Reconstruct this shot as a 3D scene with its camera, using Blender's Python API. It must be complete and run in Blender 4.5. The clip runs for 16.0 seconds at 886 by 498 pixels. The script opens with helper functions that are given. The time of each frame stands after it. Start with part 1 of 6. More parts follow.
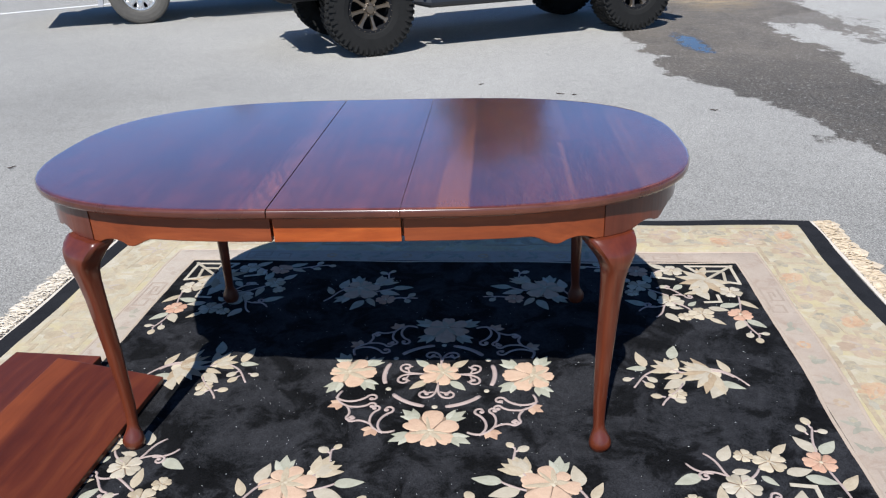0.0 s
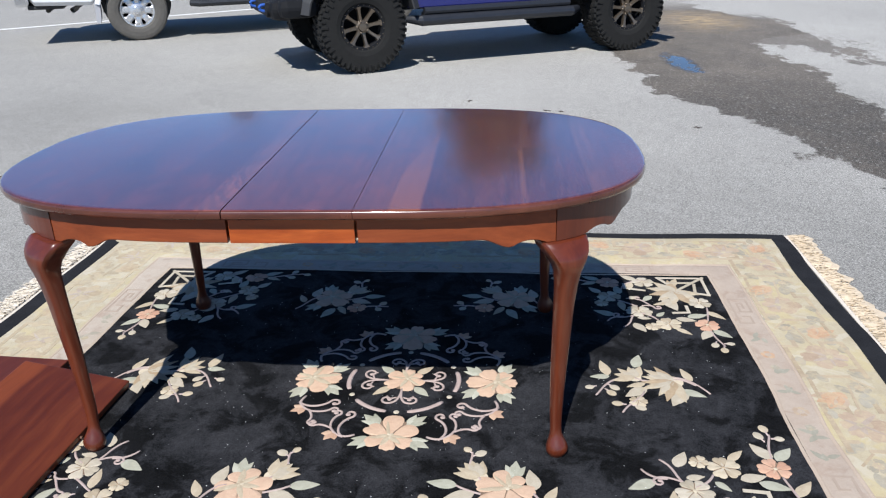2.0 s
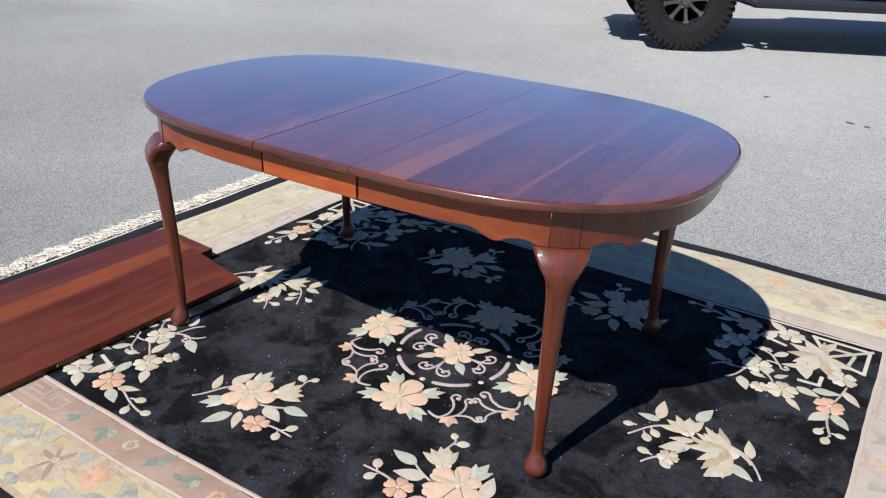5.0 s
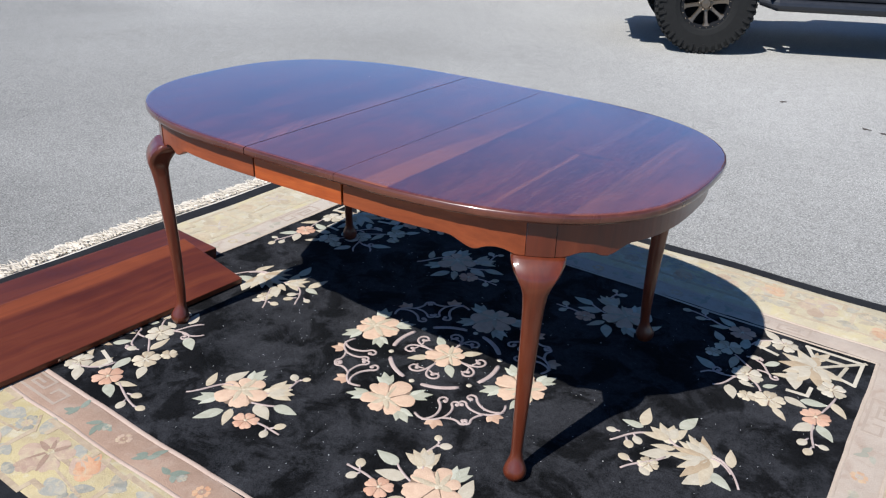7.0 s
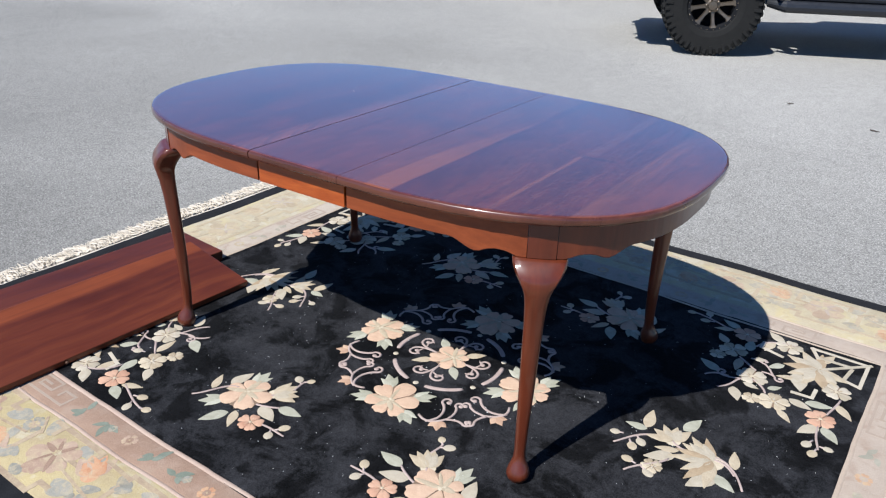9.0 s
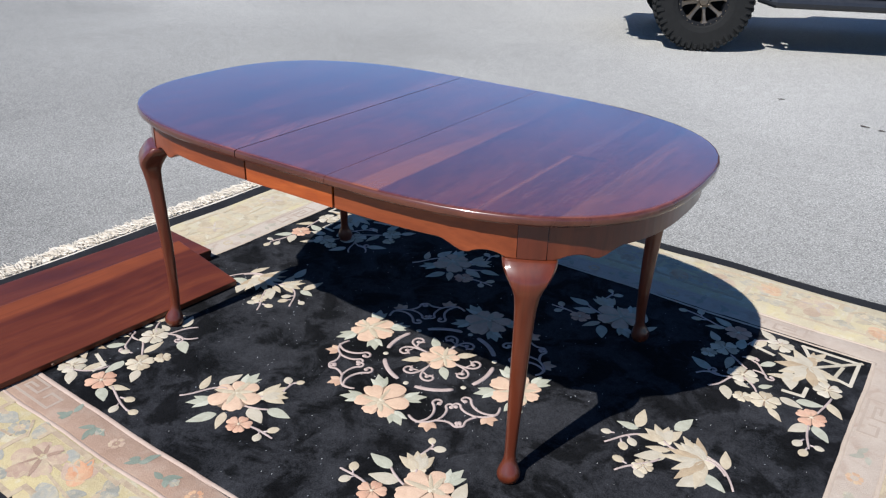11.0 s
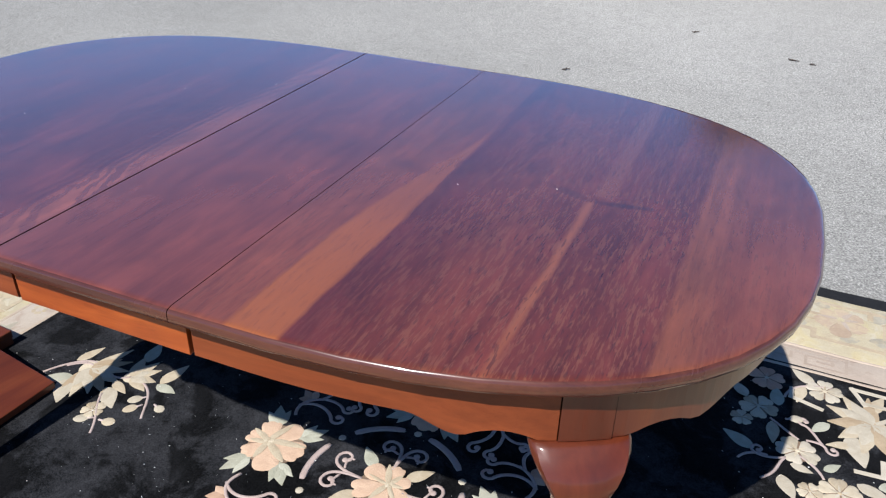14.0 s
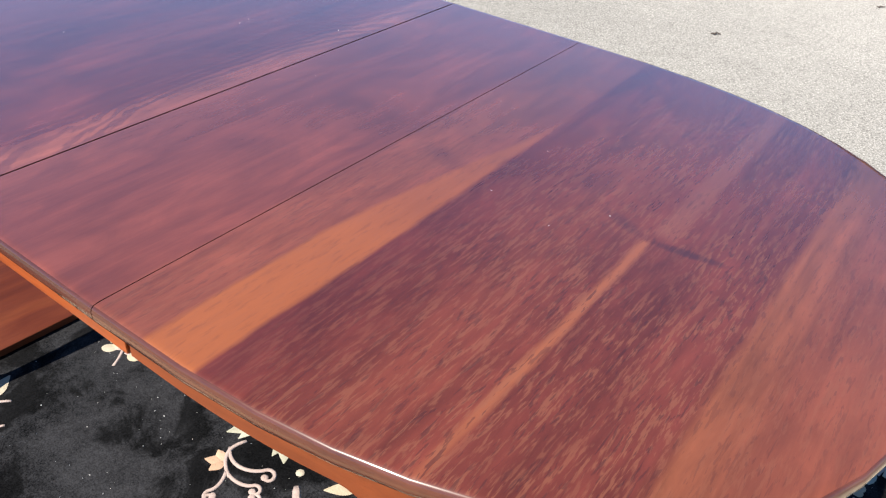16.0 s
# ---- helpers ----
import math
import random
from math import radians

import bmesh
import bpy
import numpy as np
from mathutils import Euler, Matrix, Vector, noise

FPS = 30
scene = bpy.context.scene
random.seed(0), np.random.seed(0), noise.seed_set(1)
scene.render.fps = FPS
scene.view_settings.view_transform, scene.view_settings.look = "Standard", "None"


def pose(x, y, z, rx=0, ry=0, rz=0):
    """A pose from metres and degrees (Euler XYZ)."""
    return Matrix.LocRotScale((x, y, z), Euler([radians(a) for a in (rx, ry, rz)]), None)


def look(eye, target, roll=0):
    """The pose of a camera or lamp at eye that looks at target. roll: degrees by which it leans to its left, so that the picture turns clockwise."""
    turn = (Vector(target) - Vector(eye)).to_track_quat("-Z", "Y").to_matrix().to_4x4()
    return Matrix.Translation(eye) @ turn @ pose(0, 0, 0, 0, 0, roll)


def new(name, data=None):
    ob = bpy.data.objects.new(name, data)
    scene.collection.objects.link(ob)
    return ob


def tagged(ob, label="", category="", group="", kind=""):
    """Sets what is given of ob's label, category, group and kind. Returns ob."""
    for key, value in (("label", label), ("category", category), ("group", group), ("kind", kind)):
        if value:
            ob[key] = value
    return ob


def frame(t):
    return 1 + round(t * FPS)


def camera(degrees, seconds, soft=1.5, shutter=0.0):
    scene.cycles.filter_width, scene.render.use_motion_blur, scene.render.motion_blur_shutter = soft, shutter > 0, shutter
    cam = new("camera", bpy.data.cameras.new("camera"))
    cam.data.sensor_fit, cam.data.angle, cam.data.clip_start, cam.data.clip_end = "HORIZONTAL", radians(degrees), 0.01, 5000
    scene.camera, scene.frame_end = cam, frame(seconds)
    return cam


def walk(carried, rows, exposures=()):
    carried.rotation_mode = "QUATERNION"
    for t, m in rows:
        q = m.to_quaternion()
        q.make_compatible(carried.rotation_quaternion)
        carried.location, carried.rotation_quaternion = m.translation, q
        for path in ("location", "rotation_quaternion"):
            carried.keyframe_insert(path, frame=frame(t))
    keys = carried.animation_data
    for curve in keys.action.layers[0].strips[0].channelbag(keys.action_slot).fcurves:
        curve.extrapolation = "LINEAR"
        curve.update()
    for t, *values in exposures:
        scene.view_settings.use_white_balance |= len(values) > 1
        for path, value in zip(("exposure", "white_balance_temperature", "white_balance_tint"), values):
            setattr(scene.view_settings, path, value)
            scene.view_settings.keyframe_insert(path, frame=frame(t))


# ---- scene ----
cam = camera(59.6, 16.0, soft=1.2)
PATH = [
    (0, (0.374, -2.171, 1.4), (0.234, -0.351, 0.584), -2.1),
    (0.5, (0.458, -2.201, 1.394), (0.292, -0.372, 0.601), -2.3),
    (1, (0.479, -2.235, 1.378), (0.317, -0.403, 0.592), -2.6),
    (1.5, (0.48, -2.215, 1.374), (0.333, -0.38, 0.593), -2.1),
    (2, (0.491, -2.202, 1.368), (0.348, -0.361, 0.599), -1.6),
    (2.5, (0.549, -2.117, 1.356), (0.394, -0.271, 0.601), -1.2),
    (3, (0.615, -1.894, 1.327), (0.4, -0.061, 0.558), -0.4),
    (3.5, (0.789, -1.781, 1.33), (0.242, -0.05, 0.49), -0.2),
    (4, (0.977, -1.821, 1.373), (0.202, -0.195, 0.504), 1.0),
    (4.2, (1.051, -1.884, 1.355), (0.213, -0.281, 0.502), 1.4),
    (6.5, (1.354, -1.861, 1.412), (0.357, -0.358, 0.548), 2.0),
    (7, (1.358, -1.846, 1.409), (0.352, -0.345, 0.552), 2.0),
    (7.5, (1.37, -1.849, 1.415), (0.354, -0.348, 0.569), 2.1),
    (8, (1.378, -1.85, 1.41), (0.355, -0.35, 0.573), 2.1),
    (8.5, (1.372, -1.853, 1.416), (0.343, -0.357, 0.577), 1.8),
    (9, (1.375, -1.845, 1.412), (0.349, -0.354, 0.561), 1.6),
    (11.5, (1.368, -1.818, 1.417), (0.37, -0.314, 0.554), 1.6),
    (12, (1.365, -1.813, 1.414), (0.387, -0.297, 0.551), 1.3),
    (12.5, (1.217, -1.783, 1.411), (0.283, -0.249, 0.53), 1.0),
    (13, (1.059, -1.614, 1.38), (0.193, -0.056, 0.473), 0.9),
    (13.5, (0.909, -1.351, 1.36), (0.144, 0.23, 0.405), 1.0),
    (14, (0.772, -1.12, 1.317), (0.093, 0.469, 0.31), 1.3),
    (14.5, (0.629, -0.955, 1.3), (0.014, 0.624, 0.238), 1.9),
    (15, (0.584, -0.879, 1.307), (-0.02, 0.662, 0.186), 3.0),
    (15.5, (0.649, -0.826, 1.304), (-0.079, 0.623, 0.133), 4.2),
    (16, (0.796, -0.836, 1.316), (-0.11, 0.512, 0.149), 4.7),
]
walk(cam, [(t, look(eye, target, roll)) for t, eye, target, roll in PATH],
     exposures=[(0.0, 0.53, 5780, 10), (2.5, 0.53, 5780, 10), (4.0, 0.57, 5750, 10), (12.5, 0.57, 5750, 10), (14.0, 0.58, 5850, 10), (14.5, 0.53, 5950, 10), (15.0, 0.79, 6250, 10), (16.0, 1.03, 6480, 10)])

# ---- light ----
world = bpy.data.worlds.new("world")
scene.world = world
world.use_nodes = True
SUN_X, SUN_Y = 0.14, 0.79          # how far light travels east and north for each metre down
elev = math.atan(1 / math.hypot(SUN_X, SUN_Y))
azim = math.atan2(-SUN_X, -SUN_Y)  # where the sun stands, clockwise from +y
sky = world.node_tree.nodes.new("ShaderNodeTexSky")
sky.sky_type = "NISHITA"
sky.sun_disc = False
sky.sun_elevation = elev
sky.sun_rotation = azim
sky.altitude, sky.air_density, sky.dust_density, sky.ozone_density = 800, 1.0, 0.0, 8.0
background = world.node_tree.nodes["Background"]
background.inputs[1].default_value = 0.076
deep = world.node_tree.nodes.new("ShaderNodeHueSaturation")
deep.inputs["Saturation"].default_value = 1.02
world.node_tree.links.new(sky.outputs[0], deep.inputs["Color"])
world.node_tree.links.new(deep.outputs[0], background.inputs[0])
sun = new("sun", bpy.data.lights.new("sun", "SUN"))
sun.data.energy, sun.data.angle, sun.data.color = 5.0, radians(0.55), (1.0, 0.92, 0.81)
sun.matrix_world = look((0, 0, 20), (20 * SUN_X, 20 * SUN_Y, 0))


# ---- material tools ----
def material(name):
    m = bpy.data.materials.new(name)
    m.use_nodes = True
    return m, m.node_tree, m.node_tree.nodes["Principled BSDF"]


def node(t, kind, **inputs):
    """A node whose inputs are values or sockets; underscores stand for spaces."""
    n = t.nodes.new(kind)
    for key, v in inputs.items():
        s = n.inputs[int(key[1:])] if key[0] == "i" and key[1:].isdigit() else n.inputs[key.replace("_", " ")]
        if isinstance(v, bpy.types.NodeSocket):
            t.links.new(v, s)
        else:
            s.default_value = v
    return n


def coords(t, scale=(1, 1, 1), what="Object", turn=(0, 0, 0)):
    c = t.nodes.new("ShaderNodeTexCoord")
    return node(t, "ShaderNodeMapping", Vector=c.outputs[what], Scale=scale, Rotation=turn).outputs[0]


def noise_tex(t, vec, scale, detail=4.0, rough=0.6, distort=0.0):
    return node(t, "ShaderNodeTexNoise", Vector=vec, Scale=scale, Detail=detail, Roughness=rough, Distortion=distort).outputs[0]


def ramp(t, fac, stops, smooth=False):
    n = node(t, "ShaderNodeValToRGB", Fac=fac)
    e = n.color_ramp.elements
    while len(e) < len(stops):
        e.new(0.5)
    for el, (p, c) in zip(e, stops):
        el.position = p
        el.color = (c, c, c, 1) if isinstance(c, (int, float)) else (*c, 1)
    if smooth:
        n.color_ramp.interpolation = "EASE"
    return n.outputs[0]


def mix(t, fac, a, b, mode="MIX"):
    n = t.nodes.new("ShaderNodeMix")
    n.data_type, n.blend_type = "RGBA", mode
    for s, v in ((n.inputs[0], fac), (n.inputs[6], a), (n.inputs[7], b)):
        if isinstance(v, bpy.types.NodeSocket):
            t.links.new(v, s)
        else:
            s.default_value = (*v, 1) if isinstance(v, tuple) and len(v) == 3 else v
    return n.outputs[2]


def calc(t, op, a, b=0.0, c=0.0):
    n = t.nodes.new("ShaderNodeMath")
    n.operation = op
    for s, v in zip(n.inputs, (a, b, c)):
        if isinstance(v, bpy.types.NodeSocket):
            t.links.new(v, s)
        else:
            s.default_value = v
    return n.outputs[0]


def bump(t, bsdf, height, strength=0.3, dist=0.002):
    n = node(t, "ShaderNodeBump", Height=height, Strength=strength, Distance=dist)
    t.links.new(n.outputs[0], bsdf.inputs["Normal"])
    return n.outputs[0]


def plain(name, col, rough=0.5, metal=0.0, vary=0.15, scale=20.0, coat=0.0, spec=0.5):
    """A surface of one colour with two scales of wear."""
    m, t, b = material(name)
    v = coords(t)
    big, fine = noise_tex(t, v, scale), noise_tex(t, v, scale * 14)
    both = mix(t, 0.5, big, fine)
    dark, light = tuple(c * (1 - vary) for c in col), tuple(min(1, c * (1 + vary)) for c in col)
    t.links.new(ramp(t, both, [(0.3, dark), (0.7, light)]), b.inputs["Base Color"])
    t.links.new(ramp(t, both, [(0.3, max(0, rough - 0.08)), (0.7, min(1, rough + 0.08))]), b.inputs["Roughness"])
    b.inputs["Metallic"].default_value = metal
    b.inputs["Coat Weight"].default_value = coat
    b.inputs["Coat Roughness"].default_value = 0.05
    b.inputs["Specular IOR Level"].default_value = spec
    return m


# ---- materials ----
def asphalt_material():
    m, t, b = material("asphalt")
    v = coords(t)
    xyz = node(t, "ShaderNodeSeparateXYZ", Vector=v)
    px, py = xyz.outputs[0], xyz.outputs[1]
    # the stain's own axes
    wx = calc(t, "DIVIDE", px, calc(t, "ADD", calc(t, "MULTIPLY", py, 0.006), 1.01))
    wy = calc(t, "DIVIDE", py, calc(t, "ADD", calc(t, "MULTIPLY", py, 0.008), 1.03))
    grain = noise_tex(t, v, 135, 3, 0.75)
    stone = node(t, "ShaderNodeTexVoronoi", Vector=v, Scale=130.0)
    wide = noise_tex(t, v, 0.35, 3, 0.5, 0.3)
    mid = noise_tex(t, v, 7, 4, 0.6)
    col = ramp(t, grain, [(0.36, 0.05), (0.5, 0.27), (0.64, 0.72)])
    col = mix(t, 0.45, col, ramp(t, stone.outputs["Color"], [(0.1, 0.14), (0.9, 0.46)]))
    col = mix(t, 0.5, col, ramp(t, wide, [(0.3, 0.17), (0.7, 0.32)]), "OVERLAY")
    col = mix(t, 0.12, col, ramp(t, mid, [(0.3, 0.20), (0.7, 0.42)]))
    col = mix(t, 1.0, col, (1.21, 1.17, 1.06), "MULTIPLY")
    # brightness of grazing sight put into the colour: darker near, paler far off
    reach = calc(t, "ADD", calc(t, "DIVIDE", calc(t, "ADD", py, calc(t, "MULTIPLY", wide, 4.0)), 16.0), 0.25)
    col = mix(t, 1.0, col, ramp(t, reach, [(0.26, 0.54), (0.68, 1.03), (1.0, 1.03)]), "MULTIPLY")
    col = mix(t, 1.0, col, (1.10, 1.10, 1.10), "MULTIPLY")
    chips = node(t, "ShaderNodeTexVoronoi", Vector=v, Scale=95.0)
    chip = calc(t, "MULTIPLY", ramp(t, chips.outputs["Distance"], [(0.18, 1.0), (0.34, 0.0)]), ramp(t, noise_tex(t, chips.outputs["Position"], 900, 0, 0.5), [(0.50, 0.0), (0.64, 1.0)]))
    col = mix(t, calc(t, "MULTIPLY", chip, 0.28), col, (0.72, 0.71, 0.68))
    pit = ramp(t, noise_tex(t, chips.outputs["Position"], 700, 0, 0.5), [(0.36, 0.80), (0.44, 1.0)])
    col = mix(t, 1.0, col, pit, "MULTIPLY")
    # paler towards +x, broken up by the broad noise
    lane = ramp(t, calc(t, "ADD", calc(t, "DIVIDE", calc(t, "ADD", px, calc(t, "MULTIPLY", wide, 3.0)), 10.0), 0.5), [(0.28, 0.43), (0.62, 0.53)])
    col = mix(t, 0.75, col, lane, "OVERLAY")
    # a run of dirty water that has dried on the lot
    edge = calc(t, "MULTIPLY", calc(t, "SUBTRACT", noise_tex(t, v, 1.6, 6, 0.65, 0.6), 0.5), 0.9)
    edge2 = calc(t, "MULTIPLY", calc(t, "SUBTRACT", noise_tex(t, coords(t, (1, 0.5, 1)), 5.0, 5, 0.7), 0.5), 0.5)
    x = calc(t, "ADD", calc(t, "ADD", wx, edge), edge2)
    along = calc(t, "DIVIDE", wy, 10.0)
    lim = ramp(t, along, [(0.0, 0.52), (0.17, 0.50), (0.24, 0.487), (0.31, 0.474), (0.355, 0.43), (0.405, 0.368), (0.47, 0.36), (0.59, 0.335), (0.7, 0.325), (1.0, 0.33)])
    left = calc(t, "SUBTRACT", x, calc(t, "MULTIPLY", lim, 5.0))
    lim = ramp(t, along, [(0.0, 0.76), (0.2, 0.71), (0.33, 0.66), (0.44, 0.66), (0.51, 0.69), (0.57, 0.67), (0.64, 0.655), (0.70, 0.70), (0.75, 0.845), (0.88, 0.82), (1.0, 0.72)])
    rgt = calc(t, "MULTIPLY", lim, 5.0)
    right = calc(t, "SUBTRACT", rgt, x)
    inside = calc(t, "MINIMUM", left, right)
    wet = ramp(t, inside, [(0.0, 0.0), (0.05, 1.0)])
    far = ramp(t, calc(t, "DIVIDE", wy, 20.0), [(0.0, 0.0), (0.06, 1.0), (0.5, 1.0), (0.6, 0.0)])
    wet = calc(t, "MULTIPLY", wet, far)
    dirt = mix(t, ramp(t, noise_tex(t, v, 2.2, 6, 0.72, 0.5), [(0.3, 0.0), (0.7, 1.0)]), (0.032, 0.028, 0.024), (0.115, 0.095, 0.074))
    dirt = mix(t, 0.6, dirt, col, "MULTIPLY")
    dirt = mix(t, ramp(t, grain, [(0.5, 0.0), (0.72, 0.7)]), dirt, (0.26, 0.235, 0.20))
    grit = node(t, "ShaderNodeTexVoronoi", Vector=v, Scale=48.0)
    dirt = mix(t, ramp(t, grit.outputs["Distance"], [(0.0, 0.75), (0.22, 0.0)]), dirt, (0.34, 0.31, 0.28))
    dirt = mix(t, 0.75, dirt, ramp(t, noise_tex(t, coords(t, (1.0, 0.6, 1.0)), 42, 4, 0.75), [(0.38, 0.12), (0.62, 0.82)]), "OVERLAY")
    dry = calc(t, "MULTIPLY", ramp(t, along, [(0.36, 0.0), (0.5, 0.6), (0.8, 0.8)]), ramp(t, noise_tex(t, coords(t, (1.0, 0.6, 1.0)), 1.7, 5, 0.65, 0.6), [(0.34, 0.25), (0.6, 1.0)]))
    dirt = mix(t, calc(t, "MULTIPLY", dry, 0.62), dirt, (0.185, 0.155, 0.122))
    gravel = node(t, "ShaderNodeTexVoronoi", Vector=v, Scale=30.0)
    gravel = calc(t, "MULTIPLY", ramp(t, gravel.outputs["Distance"], [(0.16, 0.55), (0.3, 0.0)]), ramp(t, noise_tex(t, gravel.outputs["Position"], 900, 0, 0.5), [(0.55, 0.0), (0.64, 1.0)]))
    dirt = mix(t, gravel, dirt, (0.50, 0.48, 0.45))
    dirt = mix(t, calc(t, "MULTIPLY", chip, 0.55), dirt, (0.62, 0.60, 0.56))
    # a thinner tongue of it beyond an island that stayed dry
    lim = ramp(t, along, [(0.50, 0.90), (0.54, 0.81), (0.614, 0.768), (0.661, 0.714), (0.71, 0.60), (0.9, 0.6)])
    tongue = calc(t, "MINIMUM", calc(t, "SUBTRACT", x, calc(t, "MULTIPLY", lim, 5.0)), calc(t, "SUBTRACT", 4.28, x))
    tongue = calc(t, "ADD", tongue, calc(t, "MULTIPLY", calc(t, "SUBTRACT", noise_tex(t, coords(t, (1.0, 0.45, 1.0), turn=(0, 0, 0.5)), 4.5, 5, 0.7, 0.4), 0.52), 1.6))
    shred = calc(t, "MULTIPLY", ramp(t, tongue, [(0.0, 0.0), (0.08, 0.85)]), ramp(t, along, [(0.5, 0.0), (0.53, 1.0), (0.9, 1.0), (0.96, 0.0)]))
    wet = calc(t, "MAXIMUM", wet, shred)
    col = mix(t, calc(t, "MULTIPLY", wet, 0.92), col, dirt)
    # sand at its head
    sx, sy = calc(t, "SUBTRACT", wx, 3.2), calc(t, "MULTIPLY", calc(t, "SUBTRACT", wy, 8.9), 0.55)
    sand = calc(t, "ADD", calc(t, "SQRT", calc(t, "ADD", calc(t, "MULTIPLY", sx, sx), calc(t, "MULTIPLY", sy, sy))), calc(t, "MULTIPLY", edge, 0.6))
    col = mix(t, calc(t, "MULTIPLY", ramp(t, sand, [(0.0, 1.0), (0.75, 0.0)]), ramp(t, noise_tex(t, coords(t, (0.6, 2.0, 1.0)), 5, 5, 0.7), [(0.38, 0.0), (0.6, 0.8)])), col, (0.47, 0.34, 0.17))
    # the puddle that is left of it
    qx, qy = calc(t, "SUBTRACT", wx, 2.27), calc(t, "SUBTRACT", wy, 5.66)
    rx = calc(t, "ADD", qx, calc(t, "MULTIPLY", qy, 0.05))
    pud = calc(t, "ADD", calc(t, "MULTIPLY", calc(t, "MULTIPLY", rx, rx), 42.0), calc(t, "MULTIPLY", calc(t, "MULTIPLY", qy, qy), 2.2))
    pud = calc(t, "ADD", pud, calc(t, "MULTIPLY", edge2, 3.4))
    pud = calc(t, "ADD", pud, calc(t, "MULTIPLY", calc(t, "SUBTRACT", noise_tex(t, coords(t, (1.0, 0.5, 1.0)), 16, 4, 0.7), 0.5), 2.2))
    pool = ramp(t, pud, [(0.2, 1.0), (1.4, 0.0)])
    col = mix(t, calc(t, "MULTIPLY", pool, 0.8), col, (0.03, 0.03, 0.032))
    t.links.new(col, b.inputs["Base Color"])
    t.links.new(ramp(t, pool, [(0.0, 0.9), (1.0, 0.06)]), b.inputs["Roughness"])
    b.inputs["Specular IOR Level"].default_value = 0.35
    h = mix(t, 0.5, grain, stone.outputs["Distance"])
    h = mix(t, pool, h, (0.5, 0.5, 0.5))
    bump(t, b, h, 0.55, 0.004)
    return m


def wood_material(name, tones, along, rough=0.32, coat=1.0, pores=0.5, coat_rough=0.09, figured=1.0, pale=None):
    """Varnished mahogany; along is the axis of the grain, tones go from dark to light, pale is where a light edge begins."""
    m, t, b = material(name)
    raw = coords(t)
    sway_n = node(t, "ShaderNodeTexNoise", Vector=raw, Scale=2.6, Detail=3.0, Roughness=0.55).outputs["Color"]
    sway_v = node(t, "ShaderNodeVectorMath", i0=sway_n, i1=(0.5, 0.5, 0.5))
    sway_v.operation = "SUBTRACT"
    amount = [(0.0, 0.05, 0.05), (0.05, 0.0, 0.05), (0.03, 0.03, 0.0)][along]
    bent = node(t, "ShaderNodeVectorMath", i0=sway_v.outputs[0], i1=amount, i2=raw)
    bent.operation = "MULTIPLY_ADD"
    v = bent.outputs[0]

    def stretched(scale):
        return node(t, "ShaderNodeMapping", Vector=v, Scale=scale).outputs[0]
    axis = [(along == k) for k in range(3)]
    grain = noise_tex(t, stretched(tuple(1.1 if a else 11.0 for a in axis)), 1.3, 6, 0.62, 0.8)
    streak = noise_tex(t, stretched(tuple(2.5 if a else 70.0 for a in axis)), 1.0, 4, 0.6, 0.3)
    figure = noise_tex(t, v, 3.6, 4, 0.55, 1.6)
    lines = noise_tex(t, stretched(tuple(34.0 if a else 400.0 for a in axis)), 1.0, 2, 0.55)
    dense = noise_tex(t, stretched(tuple(3.0 if a else 9.0 for a in axis)), 1.0, 3, 0.6)
    col = ramp(t, grain, [(0.25, tones[0]), (0.5, tones[1]), (0.78, tones[2])])
    if pale:
        side = node(t, "ShaderNodeSeparateXYZ", Vector=v).outputs[0]
        col = mix(t, ramp(t, calc(t, "ADD", side, 0.5), [(0.5 + pale - 0.012, 0.85), (0.5 + pale + 0.012, 0.0)]), col, mix(t, streak, tones[2], tuple(1.7 * c for c in tones[2])))
    col = mix(t, 0.45 * figured, col, ramp(t, streak, [(0.3, 0.30), (0.7, 0.68)]), "OVERLAY")
    col = mix(t, 0.38 * figured, col, ramp(t, figure, [(0.3, 0.30), (0.7, 0.70)]), "OVERLAY")
    dash = calc(t, "ADD", lines, calc(t, "MULTIPLY", calc(t, "SUBTRACT", dense, 0.5), 0.5))
    col = mix(t, pores, col, ramp(t, dash, [(0.36, 0.55), (0.45, 1.0)]), "MULTIPLY")
    col = mix(t, calc(t, "MULTIPLY", ramp(t, dash, [(0.60, 0.0), (0.70, 1.0)]), 0.6 * pores), col, tones[2])
    t.links.new(col, b.inputs["Base Color"])
    t.links.new(ramp(t, figure, [(0.3, rough - 0.05), (0.7, rough + 0.07)]), b.inputs["Roughness"])
    b.inputs["Coat Weight"].default_value = coat
    b.inputs["Specular IOR Level"].default_value = 0.3
    t.links.new(ramp(t, noise_tex(t, v, 9, 4), [(0.35, coat_rough * 0.8), (0.7, coat_rough * 1.35)]), b.inputs["Coat Roughness"])
    bump(t, b, dash, 0.05, 0.0006)
    return m


